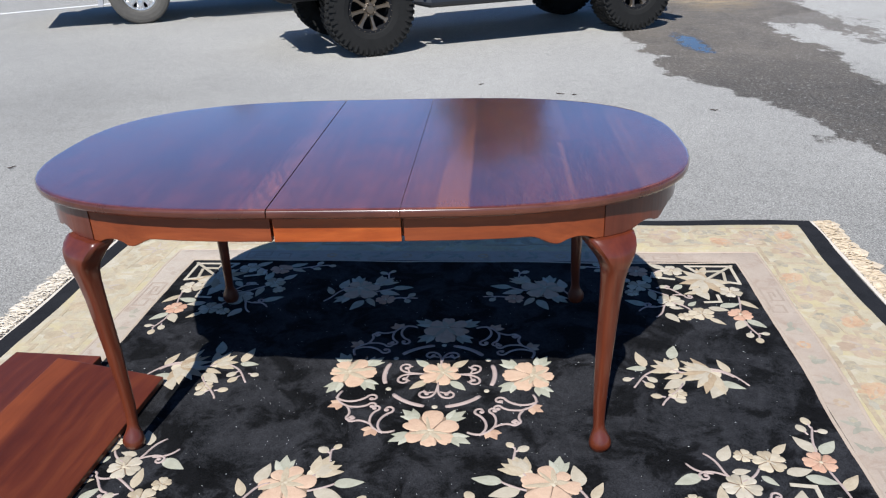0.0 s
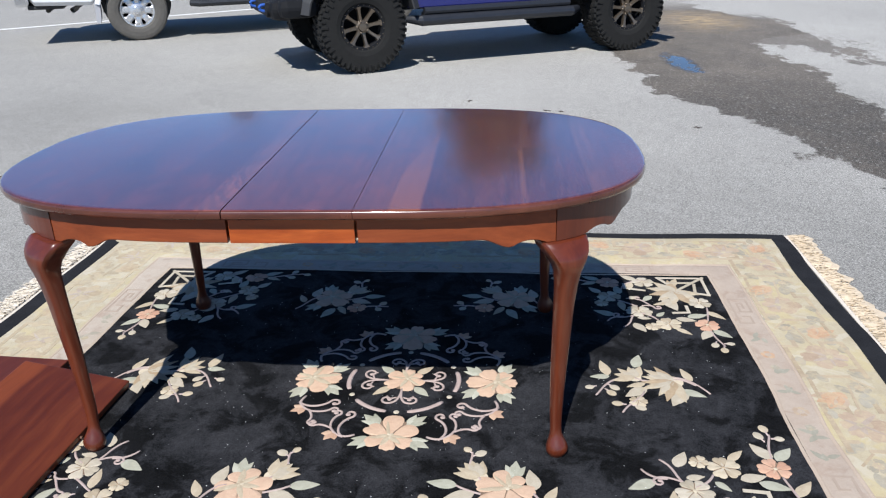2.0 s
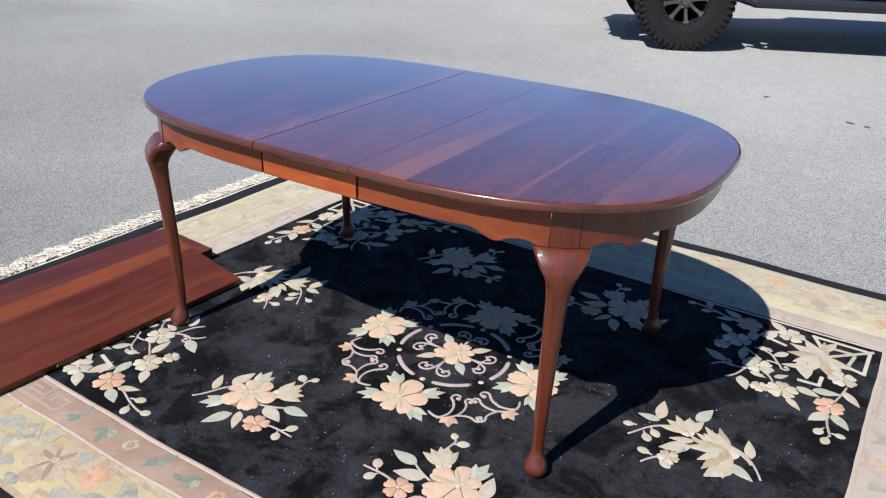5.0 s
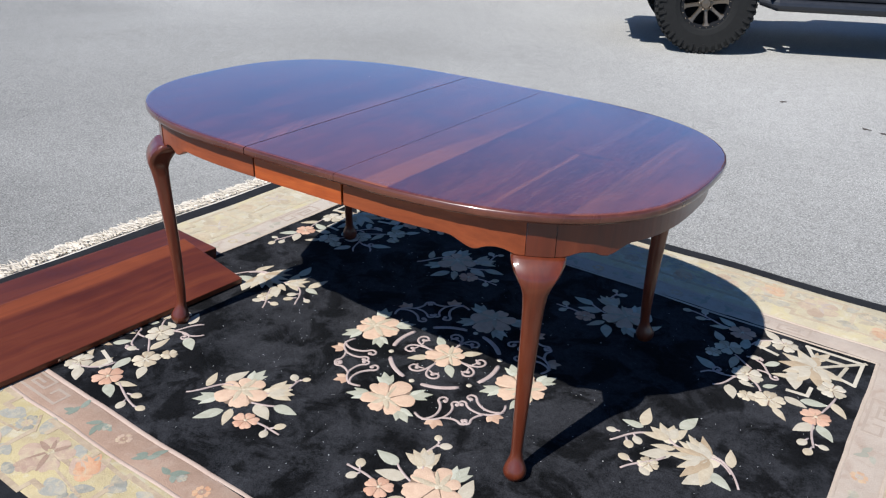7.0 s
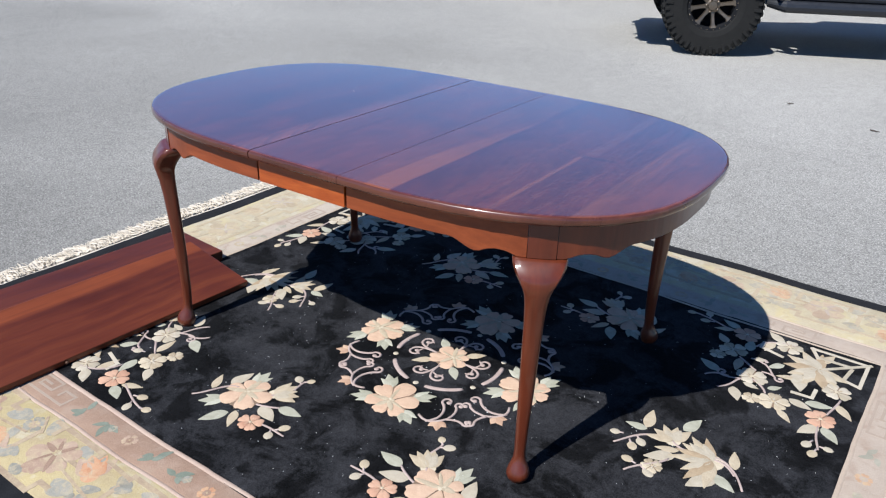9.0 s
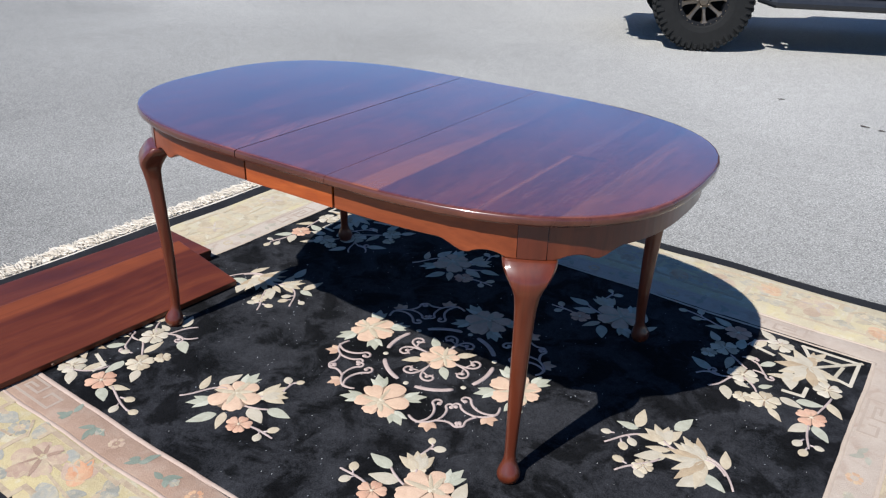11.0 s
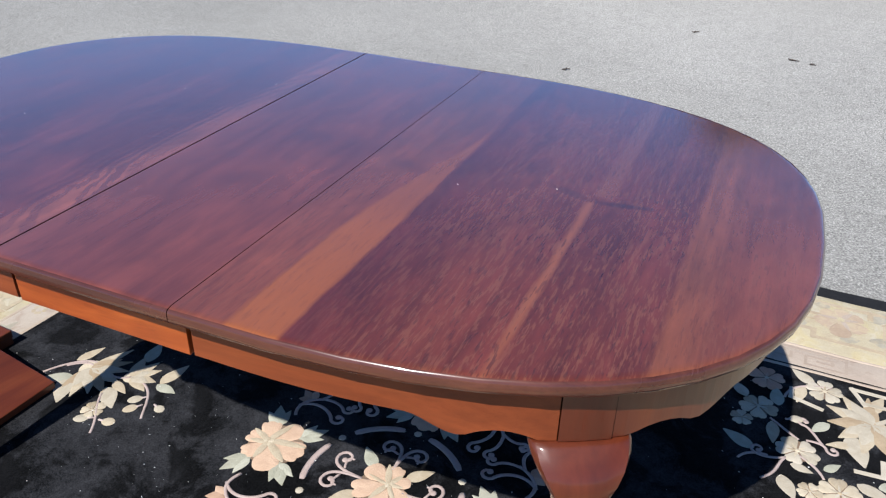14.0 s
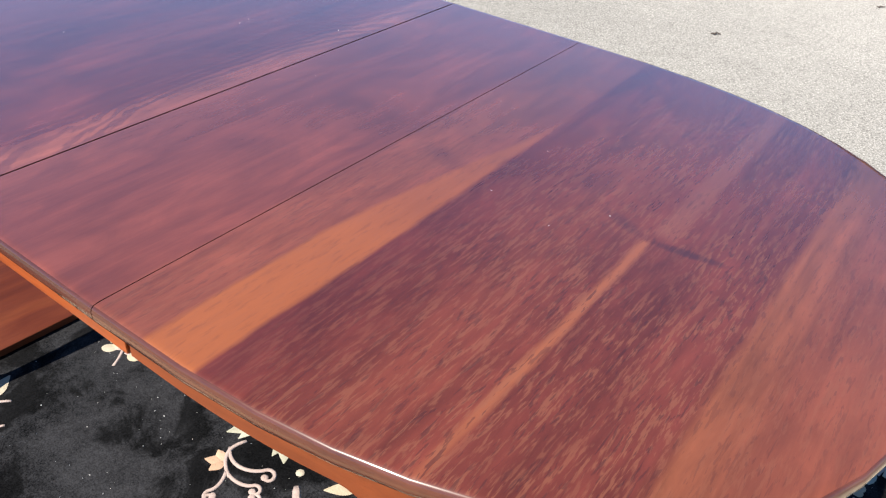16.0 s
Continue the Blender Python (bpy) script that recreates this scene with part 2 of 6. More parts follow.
def top_material():
    """The varnished boards of the table top: grain along y, each board of its own colour, open pores, wax that veils the wood at a slant."""
    m, t, b = material("mahogany_top")
    raw = coords(t)
    xyz = node(t, "ShaderNodeSeparateXYZ", Vector=raw)
    x, y = xyz.outputs[0], xyz.outputs[1]
    sway = calc(t, "MULTIPLY", calc(t, "SUBTRACT", noise_tex(t, coords(t, (1.0, 5.0, 1.0)), 1.6, 4, 0.6), 0.5), 0.007)
    ragged = calc(t, "MULTIPLY", calc(t, "SUBTRACT", noise_tex(t, coords(t, (130.0, 22.0, 1.0)), 1.0, 2, 0.5), 0.5), 0.006)
    xs = calc(t, "ADD", x, calc(t, "ADD", sway, ragged))

    def across(stops, v=xs):
        return ramp(t, calc(t, "ADD", calc(t, "MULTIPLY", v, 0.5), 0.5), [(0.5 + 0.5 * p, c) for p, c in stops])

    def along(stops):
        return ramp(t, calc(t, "ADD", calc(t, "MULTIPLY", y, 0.5), 0.5), [(0.5 + 0.5 * p, c) for p, c in stops])

    def fine(sx, sy, detail=3, rough=0.55, distort=0.0):
        return noise_tex(t, coords(t, (sx, sy, 1.0)), 1.0, detail, rough, distort)

    def within(v, low, high, soft):
        """1 where v lies between two sockets or numbers."""
        up = ramp(t, calc(t, "ADD", calc(t, "SUBTRACT", v, low), 0.5), [(0.5 - soft, 0.0), (0.5 + soft, 1.0)])
        down = ramp(t, calc(t, "ADD", calc(t, "SUBTRACT", high, v), 0.5), [(0.5 - soft, 0.0), (0.5 + soft, 1.0)])
        return calc(t, "MULTIPLY", up, down)
    col = across(BOARDS)
    # long streaks and clouds of colour
    streak = fine(60.0, 2.2, 5, 0.62, 0.3)
    cloud = noise_tex(t, coords(t, (1.0, 0.45, 1.0)), 7.0, 5, 0.6, 1.2)
    smoke = noise_tex(t, coords(t, (13.0, 4.5, 1.0), turn=(0, 0, 0.3)), 1.0, 5, 0.62, 1.8)
    col = mix(t, 0.40, col, ramp(t, streak, [(0.30, 0.26), (0.70, 0.74)]), "OVERLAY")
    col = mix(t, 0.34, col, ramp(t, cloud, [(0.32, 0.18), (0.68, 0.82)]), "OVERLAY")
    col = mix(t, 0.34, col, ramp(t, smoke, [(0.30, 0.22), (0.5, 0.5), (0.70, 0.80)]), "OVERLAY")
    # the pale strip of sapwood that tapers off towards the far edge
    low = calc(t, "ADD", along([(-0.53, 0.038), (-0.275, 0.041), (-0.173, 0.052), (-0.06, 0.069), (0.067, 0.091), (0.152, 0.106), (0.33, 0.120)]), 0.2)
    high = calc(t, "ADD", along([(-0.53, 0.013), (-0.14, 0.015), (0.03, 0.011), (0.24, 0.014)]), 0.3)
    strip = calc(t, "MULTIPLY", within(xs, low, high, 0.0025), along([(-0.26, 0.95), (-0.16, 0.7), (0.1, 0.5), (0.32, 0.15)]))
    # a narrow light stripe that starts again, wider, past a bruise
    thin = calc(t, "MULTIPLY", within(xs, 0.551, 0.563, 0.002), along([(-0.5, 0.5), (-0.35, 0.9), (-0.03, 0.9), (-0.022, 0.0)]))
    wide = calc(t, "MULTIPLY", within(xs, 0.556, 0.586, 0.004), along([(-0.012, 0.0), (0.005, 0.7), (0.45, 0.65)]))
    col = mix(t, strip, col, mix(t, mix(t, 0.5, streak, cloud), (0.175, 0.048, 0.014), (0.325, 0.098, 0.026)))
    col = mix(t, thin, col, (0.235, 0.074, 0.032))
    col = mix(t, wide, col, (0.175, 0.055, 0.034))
    # open grain: light flecks and dark pores, thick on the outer boards, nearly none on the leaf
    open_ = across([(-0.90, 0.22), (-0.16, 0.30), (-0.155, 0.06), (0.155, 0.08), (0.16, 0.45), (0.30, 0.40), (0.33, 0.30), (0.40, 0.72), (0.54, 0.95), (0.60, 0.95), (0.71, 1.0), (0.73, 0.35), (0.80, 0.55), (0.92, 0.5)], x)
    gather = ramp(t, noise_tex(t, coords(t, (9.0, 4.0, 1.0), turn=(0, 0, -0.2)), 1.0, 4, 0.65, 0.7), [(0.34, 0.25), (0.54, 1.0)])
    much = calc(t, "MULTIPLY", calc(t, "MULTIPLY", open_, gather), calc(t, "SUBTRACT", 1.0, calc(t, "MULTIPLY", strip, 0.25)))
    dash = fine(200.0, 24.0, 3, 0.6, 0.5)
    dash2 = fine(380.0, 46.0, 2, 0.6, 0.3)
    light = ramp(t, mix(t, 0.35, dash, dash2), [(0.50, 0.0), (0.56, 1.0)])
    pore = ramp(t, mix(t, 0.4, fine(180.0, 25.0, 3, 0.65, 0.6), dash2), [(0.545, 0.0), (0.59, 1.0)])
    col = mix(t, calc(t, "MULTIPLY", light, calc(t, "MULTIPLY", much, 0.58)), col, (0.190, 0.068, 0.036))
    col = mix(t, calc(t, "MULTIPLY", pore, calc(t, "MULTIPLY", much, 0.62)), col, (0.040, 0.011, 0.010))
    # rings of growth that bend beside the seam of the far half
    cx, cy = calc(t, "DIVIDE", calc(t, "ADD", x, 0.150), 0.040), calc(t, "DIVIDE", calc(t, "ADD", y, 0.06), 0.20)
    rings = calc(t, "ADD", calc(t, "SQRT", calc(t, "ADD", calc(t, "MULTIPLY", cx, cx), calc(t, "MULTIPLY", cy, cy))), calc(t, "MULTIPLY", cloud, 1.5))
    wave = calc(t, "ADD", calc(t, "MULTIPLY", calc(t, "SINE", calc(t, "MULTIPLY", rings, 17.0)), 0.5), 0.5)
    near = calc(t, "MULTIPLY", ramp(t, calc(t, "DIVIDE", rings, 5.0), [(0.30, 0.0), (0.42, 1.0), (0.62, 0.8), (0.90, 0.0)]), across([(-0.157, 1.0), (-0.156, 0.0)], x))
    col = mix(t, calc(t, "MULTIPLY", near, calc(t, "MULTIPLY", ramp(t, wave, [(0.35, 1.0), (0.75, 0.0)]), 0.5)), col, (0.055, 0.014, 0.016))
    # smoky bruises across the grain
    for bx, by, lx, ly, lean, deep in ((0.612, -0.016, 0.058, 0.011, 0.14, 0.75), (0.515, -0.006, 0.050, 0.016, -0.35, 0.45), (0.240, -0.026, 0.050, 0.028, -0.2, 0.35), (0.44, 0.065, 0.030, 0.060, 0.3, 0.45)):
        u = calc(t, "DIVIDE", calc(t, "SUBTRACT", x, bx), lx)
        v = calc(t, "DIVIDE", calc(t, "SUBTRACT", calc(t, "SUBTRACT", y, by), calc(t, "MULTIPLY", calc(t, "SUBTRACT", x, bx), lean)), ly)
        spot = calc(t, "ADD", calc(t, "ADD", calc(t, "MULTIPLY", u, u), calc(t, "MULTIPLY", v, v)), calc(t, "MULTIPLY", calc(t, "SUBTRACT", mix(t, 0.5, dash, cloud), 0.5), 3.0))
        col = mix(t, ramp(t, spot, [(0.1, deep), (1.2, 0.0)]), col, (0.040, 0.012, 0.013))
    t.links.new(col, b.inputs["Base Color"])
    t.links.new(ramp(t, cloud, [(0.3, 0.30), (0.7, 0.42)]), b.inputs["Roughness"])
    b.inputs["Specular IOR Level"].default_value = 0.25
    b.inputs["Coat Weight"].default_value = 1.0
    b.inputs["Coat IOR"].default_value = 1.5
    t.links.new(ramp(t, noise_tex(t, raw, 9, 4), [(0.35, 0.07), (0.7, 0.12)]), b.inputs["Coat Roughness"])
    bump(t, b, mix(t, 0.5, light, pore), 0.05, 0.0006)
    # wax on the varnish: its gloss grows towards grazing sight
    lw = node(t, "ShaderNodeLayerWeight", Blend=0.5)
    wax = node(t, "ShaderNodeBsdfGlossy", Color=(1.0, 0.92, 0.92, 1.0), Roughness=0.16)
    gloss = calc(t, "MINIMUM", calc(t, "MULTIPLY", calc(t, "POWER", lw.outputs["Facing"], 2.8), 1.0), 0.42)
    both = node(t, "ShaderNodeMixShader", i0=gloss, i1=b.outputs[0], i2=wax.outputs[0])
    t.links.new(both.outputs[0], t.nodes["Material Output"].inputs[0])
    return m


def pile_material(name, dark, light, fleck=0.0, relief=0.7, spread=(0.3, 0.68), nap_tones=None, fibre_part=0.35, patches=0.0, nap_share=0.7, wash=()):
    """Cut wool pile: fibres, brushed patches, slight sheen. A second pair of tones paints the nap's light sheen beyond
    the rug's front.
    """
    m, t, b = material(name)
    v = coords(t)
    fibre = noise_tex(t, v, 300, 2, 0.75)
    brushed = noise_tex(t, v, 7.0, 5, 0.6, 0.5)
    worn = noise_tex(t, v, 34.0, 4, 0.65, 0.6)
    tone = mix(t, fibre_part, mix(t, 0.4, brushed, worn), fibre)
    isle = node(t, "ShaderNodeNewGeometry").outputs["Random Per Island"]
    tone = mix(t, fleck, tone, isle) if fleck else tone
    tone = mix(t, 0.35, tone, worn) if fleck else tone
    col = ramp(t, tone, [(spread[0], dark), (spread[1], light)])
    if patches:
        col = mix(t, patches, col, ramp(t, noise_tex(t, v, 6.5, 7, 0.66, 0.5), [(0.43, 0.0), (0.53, 1.0)], True), "MULTIPLY")
    if nap_tones:
        # paleness that paints in light off the nap, strongest at the back and west
        y = node(t, "ShaderNodeSeparateXYZ", Vector=v).outputs[1]
        nap_pale = ramp(t, calc(t, "ADD", calc(t, "ADD", y, calc(t, "MULTIPLY", brushed, 0.5)), 0.9), [(0.30, 0.08), (0.62, nap_share)])
        west = ramp(t, calc(t, "MULTIPLY", node(t, "ShaderNodeSeparateXYZ", Vector=v).outputs[0], -0.5), [(0.42, 1.0), (0.56, 2.0)])
        nap_pale = calc(t, "MINIMUM", calc(t, "MULTIPLY", nap_pale, west), 0.9)
        col = mix(t, nap_pale, col, ramp(t, tone, [(0.3, nap_tones[0]), (0.68, nap_tones[1])]))
    for k, (tone_k, scale, low, high, most) in enumerate(wash):     # dyes that have run and faded
        blot = noise_tex(t, node(t, "ShaderNodeVectorMath", i0=v, i1=(3.7 * k, 1.9 * k, 0.0)).outputs[0], scale, 5, 0.62, 0.8)
        col = mix(t, ramp(t, blot, [(low, 0.0), (high, most)]), col, tone_k)
    t.links.new(col, b.inputs["Base Color"])
    b.inputs["Roughness"].default_value = 0.95
    b.inputs["Specular IOR Level"].default_value = 0.02
    b.inputs["Sheen Weight"].default_value = 0.02
    b.inputs["Sheen Roughness"].default_value = 0.6
    bump(t, b, mix(t, 0.5, mix(t, 0.5, brushed, worn), fibre), relief, 0.004)
    return m


ASPHALT = asphalt_material()
BOARDS = [(-0.9, (0.120, 0.0267, 0.0184)), (-0.66, (0.142, 0.0341, 0.0224)), (-0.52, (0.102, 0.0219, 0.0163)), (-0.4, (0.128, 0.0300, 0.0204)), (-0.31, (0.101, 0.0219, 0.0163)),
          (-0.225, (0.132, 0.0308, 0.0204)), (-0.208, (0.200, 0.0584, 0.0340)), (-0.16, (0.220, 0.0648, 0.0367)), (-0.156, (0.152, 0.0405, 0.0231)), (-0.05, (0.132, 0.0324, 0.0190)),
          (0.06, (0.142, 0.0357, 0.0204)), (0.155, (0.124, 0.0308, 0.0184)), (0.157, (0.152, 0.0405, 0.0204)), (0.235, (0.144, 0.0389, 0.0197)), (0.305, (0.136, 0.0341, 0.0190)),
          (0.313, (0.088, 0.0170, 0.0109)), (0.38, (0.104, 0.0210, 0.0122)), (0.46, (0.118, 0.0276, 0.0150)), (0.548, (0.112, 0.0243, 0.0143)), (0.6, (0.096, 0.0210, 0.0129)),
          (0.7, (0.106, 0.0235, 0.0143)), (0.717, (0.102, 0.0227, 0.0136)), (0.723, (0.160, 0.0483, 0.0213)), (0.76, (0.148, 0.0434, 0.0204)), (0.785, (0.132, 0.0357, 0.0184)), (0.92, (0.142, 0.0389, 0.0190))]
WOOD_TOP = top_material()
LEAF_TONES = [(0.052, 0.0090, 0.0032), (0.084, 0.0160, 0.0048), (0.132, 0.0310, 0.0082)]
WOOD_LEAF = wood_material("mahogany_leaf", LEAF_TONES, 1, coat_rough=0.14, pores=0.08, coat=0.15, rough=0.5, figured=0.5)
WOOD_BOARD = wood_material("mahogany_leaf_with_pale_edge", LEAF_TONES, 1, coat_rough=0.14, pores=0.08, coat=0.15, rough=0.5, figured=0.5, pale=-0.105)
WOOD_APRON = wood_material("mahogany_apron", [(0.128, 0.026, 0.0066), (0.190, 0.042, 0.0106), (0.27, 0.068, 0.0175)], 0, 0.5, 0.25, pores=0.15, coat_rough=0.18, figured=0.7)
WOOD_FRESH = wood_material("mahogany_fresh_apron", [(0.185, 0.031, 0.0052), (0.30, 0.059, 0.0088), (0.42, 0.101, 0.017)], 0, 0.4, 0.5, pores=0.15, coat_rough=0.16, figured=0.7)
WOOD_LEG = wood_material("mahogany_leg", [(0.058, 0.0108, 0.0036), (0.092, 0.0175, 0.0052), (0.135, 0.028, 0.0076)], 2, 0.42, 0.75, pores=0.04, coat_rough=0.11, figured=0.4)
WOOD_EDGE = wood_material("mahogany_edge", [(0.05, 0.014, 0.008), (0.085, 0.025, 0.014), (0.13, 0.042, 0.022)], 0, 0.28, 1.0, pores=0.25, coat_rough=0.1)
WOOD_DARK = plain("mahogany_unfinished", (0.09, 0.045, 0.025), 0.7)
PALE_TONES = (0.355, 0.305, 0.215), (0.485, 0.44, 0.335)
PILE_BLACK = pile_material("black_pile", (0.0022, 0.0024, 0.0030), (0.036, 0.0365, 0.040), spread=(0.39, 0.62), fibre_part=0.45, relief=0.9, patches=0.76)
PILE_EDGE = pile_material("black_edge_pile", (0.007, 0.0075, 0.009), (0.023, 0.0235, 0.026))
PILE_GOLD = pile_material("pale_gold_pile", (0.35, 0.275, 0.14), (0.49, 0.41, 0.24), nap_tones=PALE_TONES, relief=1.0, wash=(((0.47, 0.385, 0.18), 7.0, 0.48, 0.62, 0.45), ((0.51, 0.47, 0.375), 9.0, 0.52, 0.62, 0.5), ((0.34, 0.255, 0.17), 16.0, 0.55, 0.66, 0.3)))
PILE_BEIGE = pile_material("beige_pile", (0.225, 0.140, 0.096), (0.345, 0.235, 0.168), nap_tones=((0.37, 0.315, 0.255), (0.485, 0.43, 0.355)), relief=1.0, wash=(((0.37, 0.29, 0.225), 10.0, 0.52, 0.66, 0.4), ((0.25, 0.165, 0.12), 15.0, 0.54, 0.68, 0.4)))
PILE_LINE = pile_material("pink_line_pile", (0.33, 0.235, 0.185), (0.45, 0.35, 0.285), nap_tones=((0.36, 0.29, 0.22), (0.46, 0.39, 0.30)))
PILE_CREAM = pile_material("cream_pile", (0.34, 0.275, 0.185), (0.55, 0.48, 0.355), 0.5)
PILE_BUFF = pile_material("buff_pile", (0.28, 0.205, 0.125), (0.46, 0.37, 0.25), 0.45)
PILE_PEACH = pile_material("peach_pile", (0.36, 0.225, 0.15), (0.54, 0.385, 0.27), 0.45)
PILE_SAGE = pile_material("sage_pile", (0.28, 0.275, 0.205), (0.47, 0.46, 0.37), 0.45)
PILE_MAUVE = pile_material("mauve_pile", (0.32, 0.245, 0.215), (0.48, 0.39, 0.35), 0.4)
PILE_WHITE = pile_material("ivory_pile", (0.34, 0.295, 0.215), (0.52, 0.465, 0.37), 0.45)
PILE_ROSE = pile_material("rose_pile", (0.41, 0.23, 0.15), (0.55, 0.36, 0.25), 0.4)
FADED_NAP = dict(fleck=0.35, nap_share=0.44, nap_tones=((0.33, 0.275, 0.185), (0.46, 0.395, 0.28)), wash=(((0.48, 0.40, 0.25), 45.0, 0.48, 0.62, 0.45), ((0.46, 0.37, 0.24), 14.0, 0.50, 0.64, 0.4)))
PILE_RUST = pile_material("faded_rust_pile", (0.42, 0.19, 0.10), (0.54, 0.31, 0.18), **FADED_NAP)
PILE_TEAL = pile_material("faded_teal_pile", (0.125, 0.155, 0.12), (0.225, 0.25, 0.20), fleck=0.35, nap_tones=((0.30, 0.27, 0.21), (0.42, 0.38, 0.30)))
PILE_FAINT_ROSE = pile_material("faded_rose_pile", (0.31, 0.205, 0.15), (0.43, 0.315, 0.24), **FADED_NAP)
PILE_FAINT_BLUE = pile_material("faded_blue_pile", (0.19, 0.185, 0.155), (0.31, 0.305, 0.265), **FADED_NAP)
PILE_FAINT_TAN = pile_material("faded_tan_pile", (0.29, 0.215, 0.145), (0.40, 0.315, 0.225), **FADED_NAP)
PILE_KEY = pile_material("faded_key_pile", (0.20, 0.125, 0.088), (0.29, 0.195, 0.14), nap_tones=((0.33, 0.275, 0.22), (0.43, 0.37, 0.30)))
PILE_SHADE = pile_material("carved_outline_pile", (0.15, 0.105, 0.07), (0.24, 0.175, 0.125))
COTTON = pile_material("cotton_fringe", (0.46, 0.41, 0.33), (0.66, 0.60, 0.51), 0.4)
COTTON_SOILED = pile_material("soiled_cotton_fringe", (0.40, 0.32, 0.22), (0.60, 0.51, 0.385), 0.4)
RUBBER = plain("tyre_rubber", (0.013, 0.013, 0.0125), 0.9, vary=0.35, spec=0.2)
RUBBER_GREY = plain("dusty_tyre_rubber", (0.08, 0.075, 0.066), 0.9, vary=0.25)
BRONZE = plain("bronze_rim", (0.150, 0.122, 0.092), 0.38, 0.75)
BLACK_METAL = plain("black_coated_metal", (0.012, 0.0125, 0.014), 0.6, spec=0.08)
SLIDER = plain("grey_coated_steel", (0.020, 0.022, 0.027), 0.4, 0.2)
SILVER = plain("silver_alloy", (0.62, 0.62, 0.62), 0.3, 0.8)
CHROME = plain("chrome", (0.75, 0.76, 0.78), 0.1, 1.0, 0.05)
BLUE_PAINT = plain("blue_paint", (0.007, 0.010, 0.115), 0.35, 0.1, 0.1, coat=1.0)
HOOK_BLUE = plain("bright_blue_paint", (0.02, 0.08, 0.35), 0.4, vary=0.1)
WHITE_PAINT = plain("white_paint", (0.64, 0.65, 0.65), 0.35, vary=0.06, coat=1.0)
PLASTIC = plain("black_plastic", (0.025, 0.025, 0.026), 0.6)
GREY_FLAP = plain("grey_moulded_plastic", (0.34, 0.34, 0.35), 0.6, vary=0.12)
DULL_STEEL = plain("dull_exhaust_steel", (0.16, 0.15, 0.14), 0.45, 0.8)
UNDERSIDE = plain("dusty_steel", (0.035, 0.033, 0.03), 0.8)
DARK_GLASS = plain("tinted_glass", (0.015, 0.017, 0.018), 0.05, vary=0.02)
RED_LENS = plain("red_lens", (0.4, 0.02, 0.02), 0.15)
LINE_PAINT = plain("worn_line_paint", (0.72, 0.72, 0.70), 0.8, vary=0.25, scale=6)
BARK = plain("bark", (0.12, 0.09, 0.065), 0.9, vary=0.35)
LEAF = plain("tree_leaves", (0.078, 0.066, 0.025), 0.55, vary=0.5, scale=3)
TWIG = plain("dry_twig", (0.07, 0.055, 0.045), 0.9)
LINT = plain("white_lint", (0.8, 0.8, 0.78), 0.9)


# ---- mesh tools ----
def part(name, bm, mat, parent=None, label="", smooth=False):
    me = bpy.data.meshes.new(name)
    bmesh.ops.recalc_face_normals(bm, faces=bm.faces)
    bm.to_mesh(me)
    bm.free()
    for m in mat if isinstance(mat, (list, tuple)) else [mat]:
        me.materials.append(m)
    if smooth:
        me.shade_smooth()
    ob = new(name, me)
    ob.parent = parent
    return tagged(ob, label)


def thing(name, label, category, group="", m=None, kind=""):
    ob = new(name)
    if m is not None:
        ob.matrix_world = m
    return tagged(ob, label, category, group, kind)


def box(bm, x0, x1, y0, y1, z0, z1, bevel=0.0, m=None, mat=0):
    made = bmesh.ops.create_cube(bm, size=1.0, matrix=Matrix.Translation(((x0 + x1) / 2, (y0 + y1) / 2, (z0 + z1) / 2)) @ Matrix.Diagonal((x1 - x0, y1 - y0, z1 - z0, 1)))
    verts = made["verts"]
    if bevel:
        edges = list({e for v in verts for e in v.link_edges})
        got = bmesh.ops.bevel(bm, geom=edges, offset=bevel, segments=2, affect="EDGES", profile=0.6)
        verts = list({v for f in got["faces"] for v in f.verts} | {v for v in verts if v.is_valid})
    if m is not None:
        bmesh.ops.transform(bm, matrix=m, verts=verts)
    if mat:
        for f in {f for v in verts for f in v.link_faces}:
            f.material_index = mat
    return verts


def loft(bm, rings, closed=True, caps=True, mat=0):
    """Joins rings of points, each as long as the others, into a skin."""
    rows = [[bm.verts.new(p) for p in ring] for ring in rings]
    n = len(rows[0])
    for a, b in zip(rows, rows[1:]):
        for i in range(n if closed else n - 1):
            j = (i + 1) % n
            f = bm.faces.new((a[i], a[j], b[j], b[i]))
            f.material_index = mat
    if caps and closed:
        for row in (rows[0], rows[-1]):
            bm.faces.new(row).material_index = mat
    return rows


def tube(bm, pts, radii, n=8, mat=0, caps=True, flat=1.0):
    pts = [Vector(p) for p in pts]
    if isinstance(radii, (int, float)):
        radii = [radii] * len(pts)
    rings = []
    for i, p in enumerate(pts):
        d = (pts[min(i + 1, len(pts) - 1)] - pts[max(i - 1, 0)]).normalized()
        side = d.cross(Vector((0, 0, 1)))
        side = side.normalized() if side.length > 1e-4 else Vector((1, 0, 0))
        up = side.cross(d).normalized()
        rings.append([p + radii[i] * (math.cos(a) * side + flat * math.sin(a) * up) for a in (2 * math.pi * k / n for k in range(n))])
    loft(bm, rings, mat=mat, caps=caps)


def lathe(bm, profile, n=32, m=None, mat=0, caps=False):
    """Turns (radius, height) about the local z axis."""
    rings = []
    for r, h in profile:
        ring = [Vector((r * math.cos(2 * math.pi * k / n), r * math.sin(2 * math.pi * k / n), h)) for k in range(n)]
        rings.append([m @ p for p in ring] if m is not None else ring)
    loft(bm, rings, caps=caps, mat=mat)


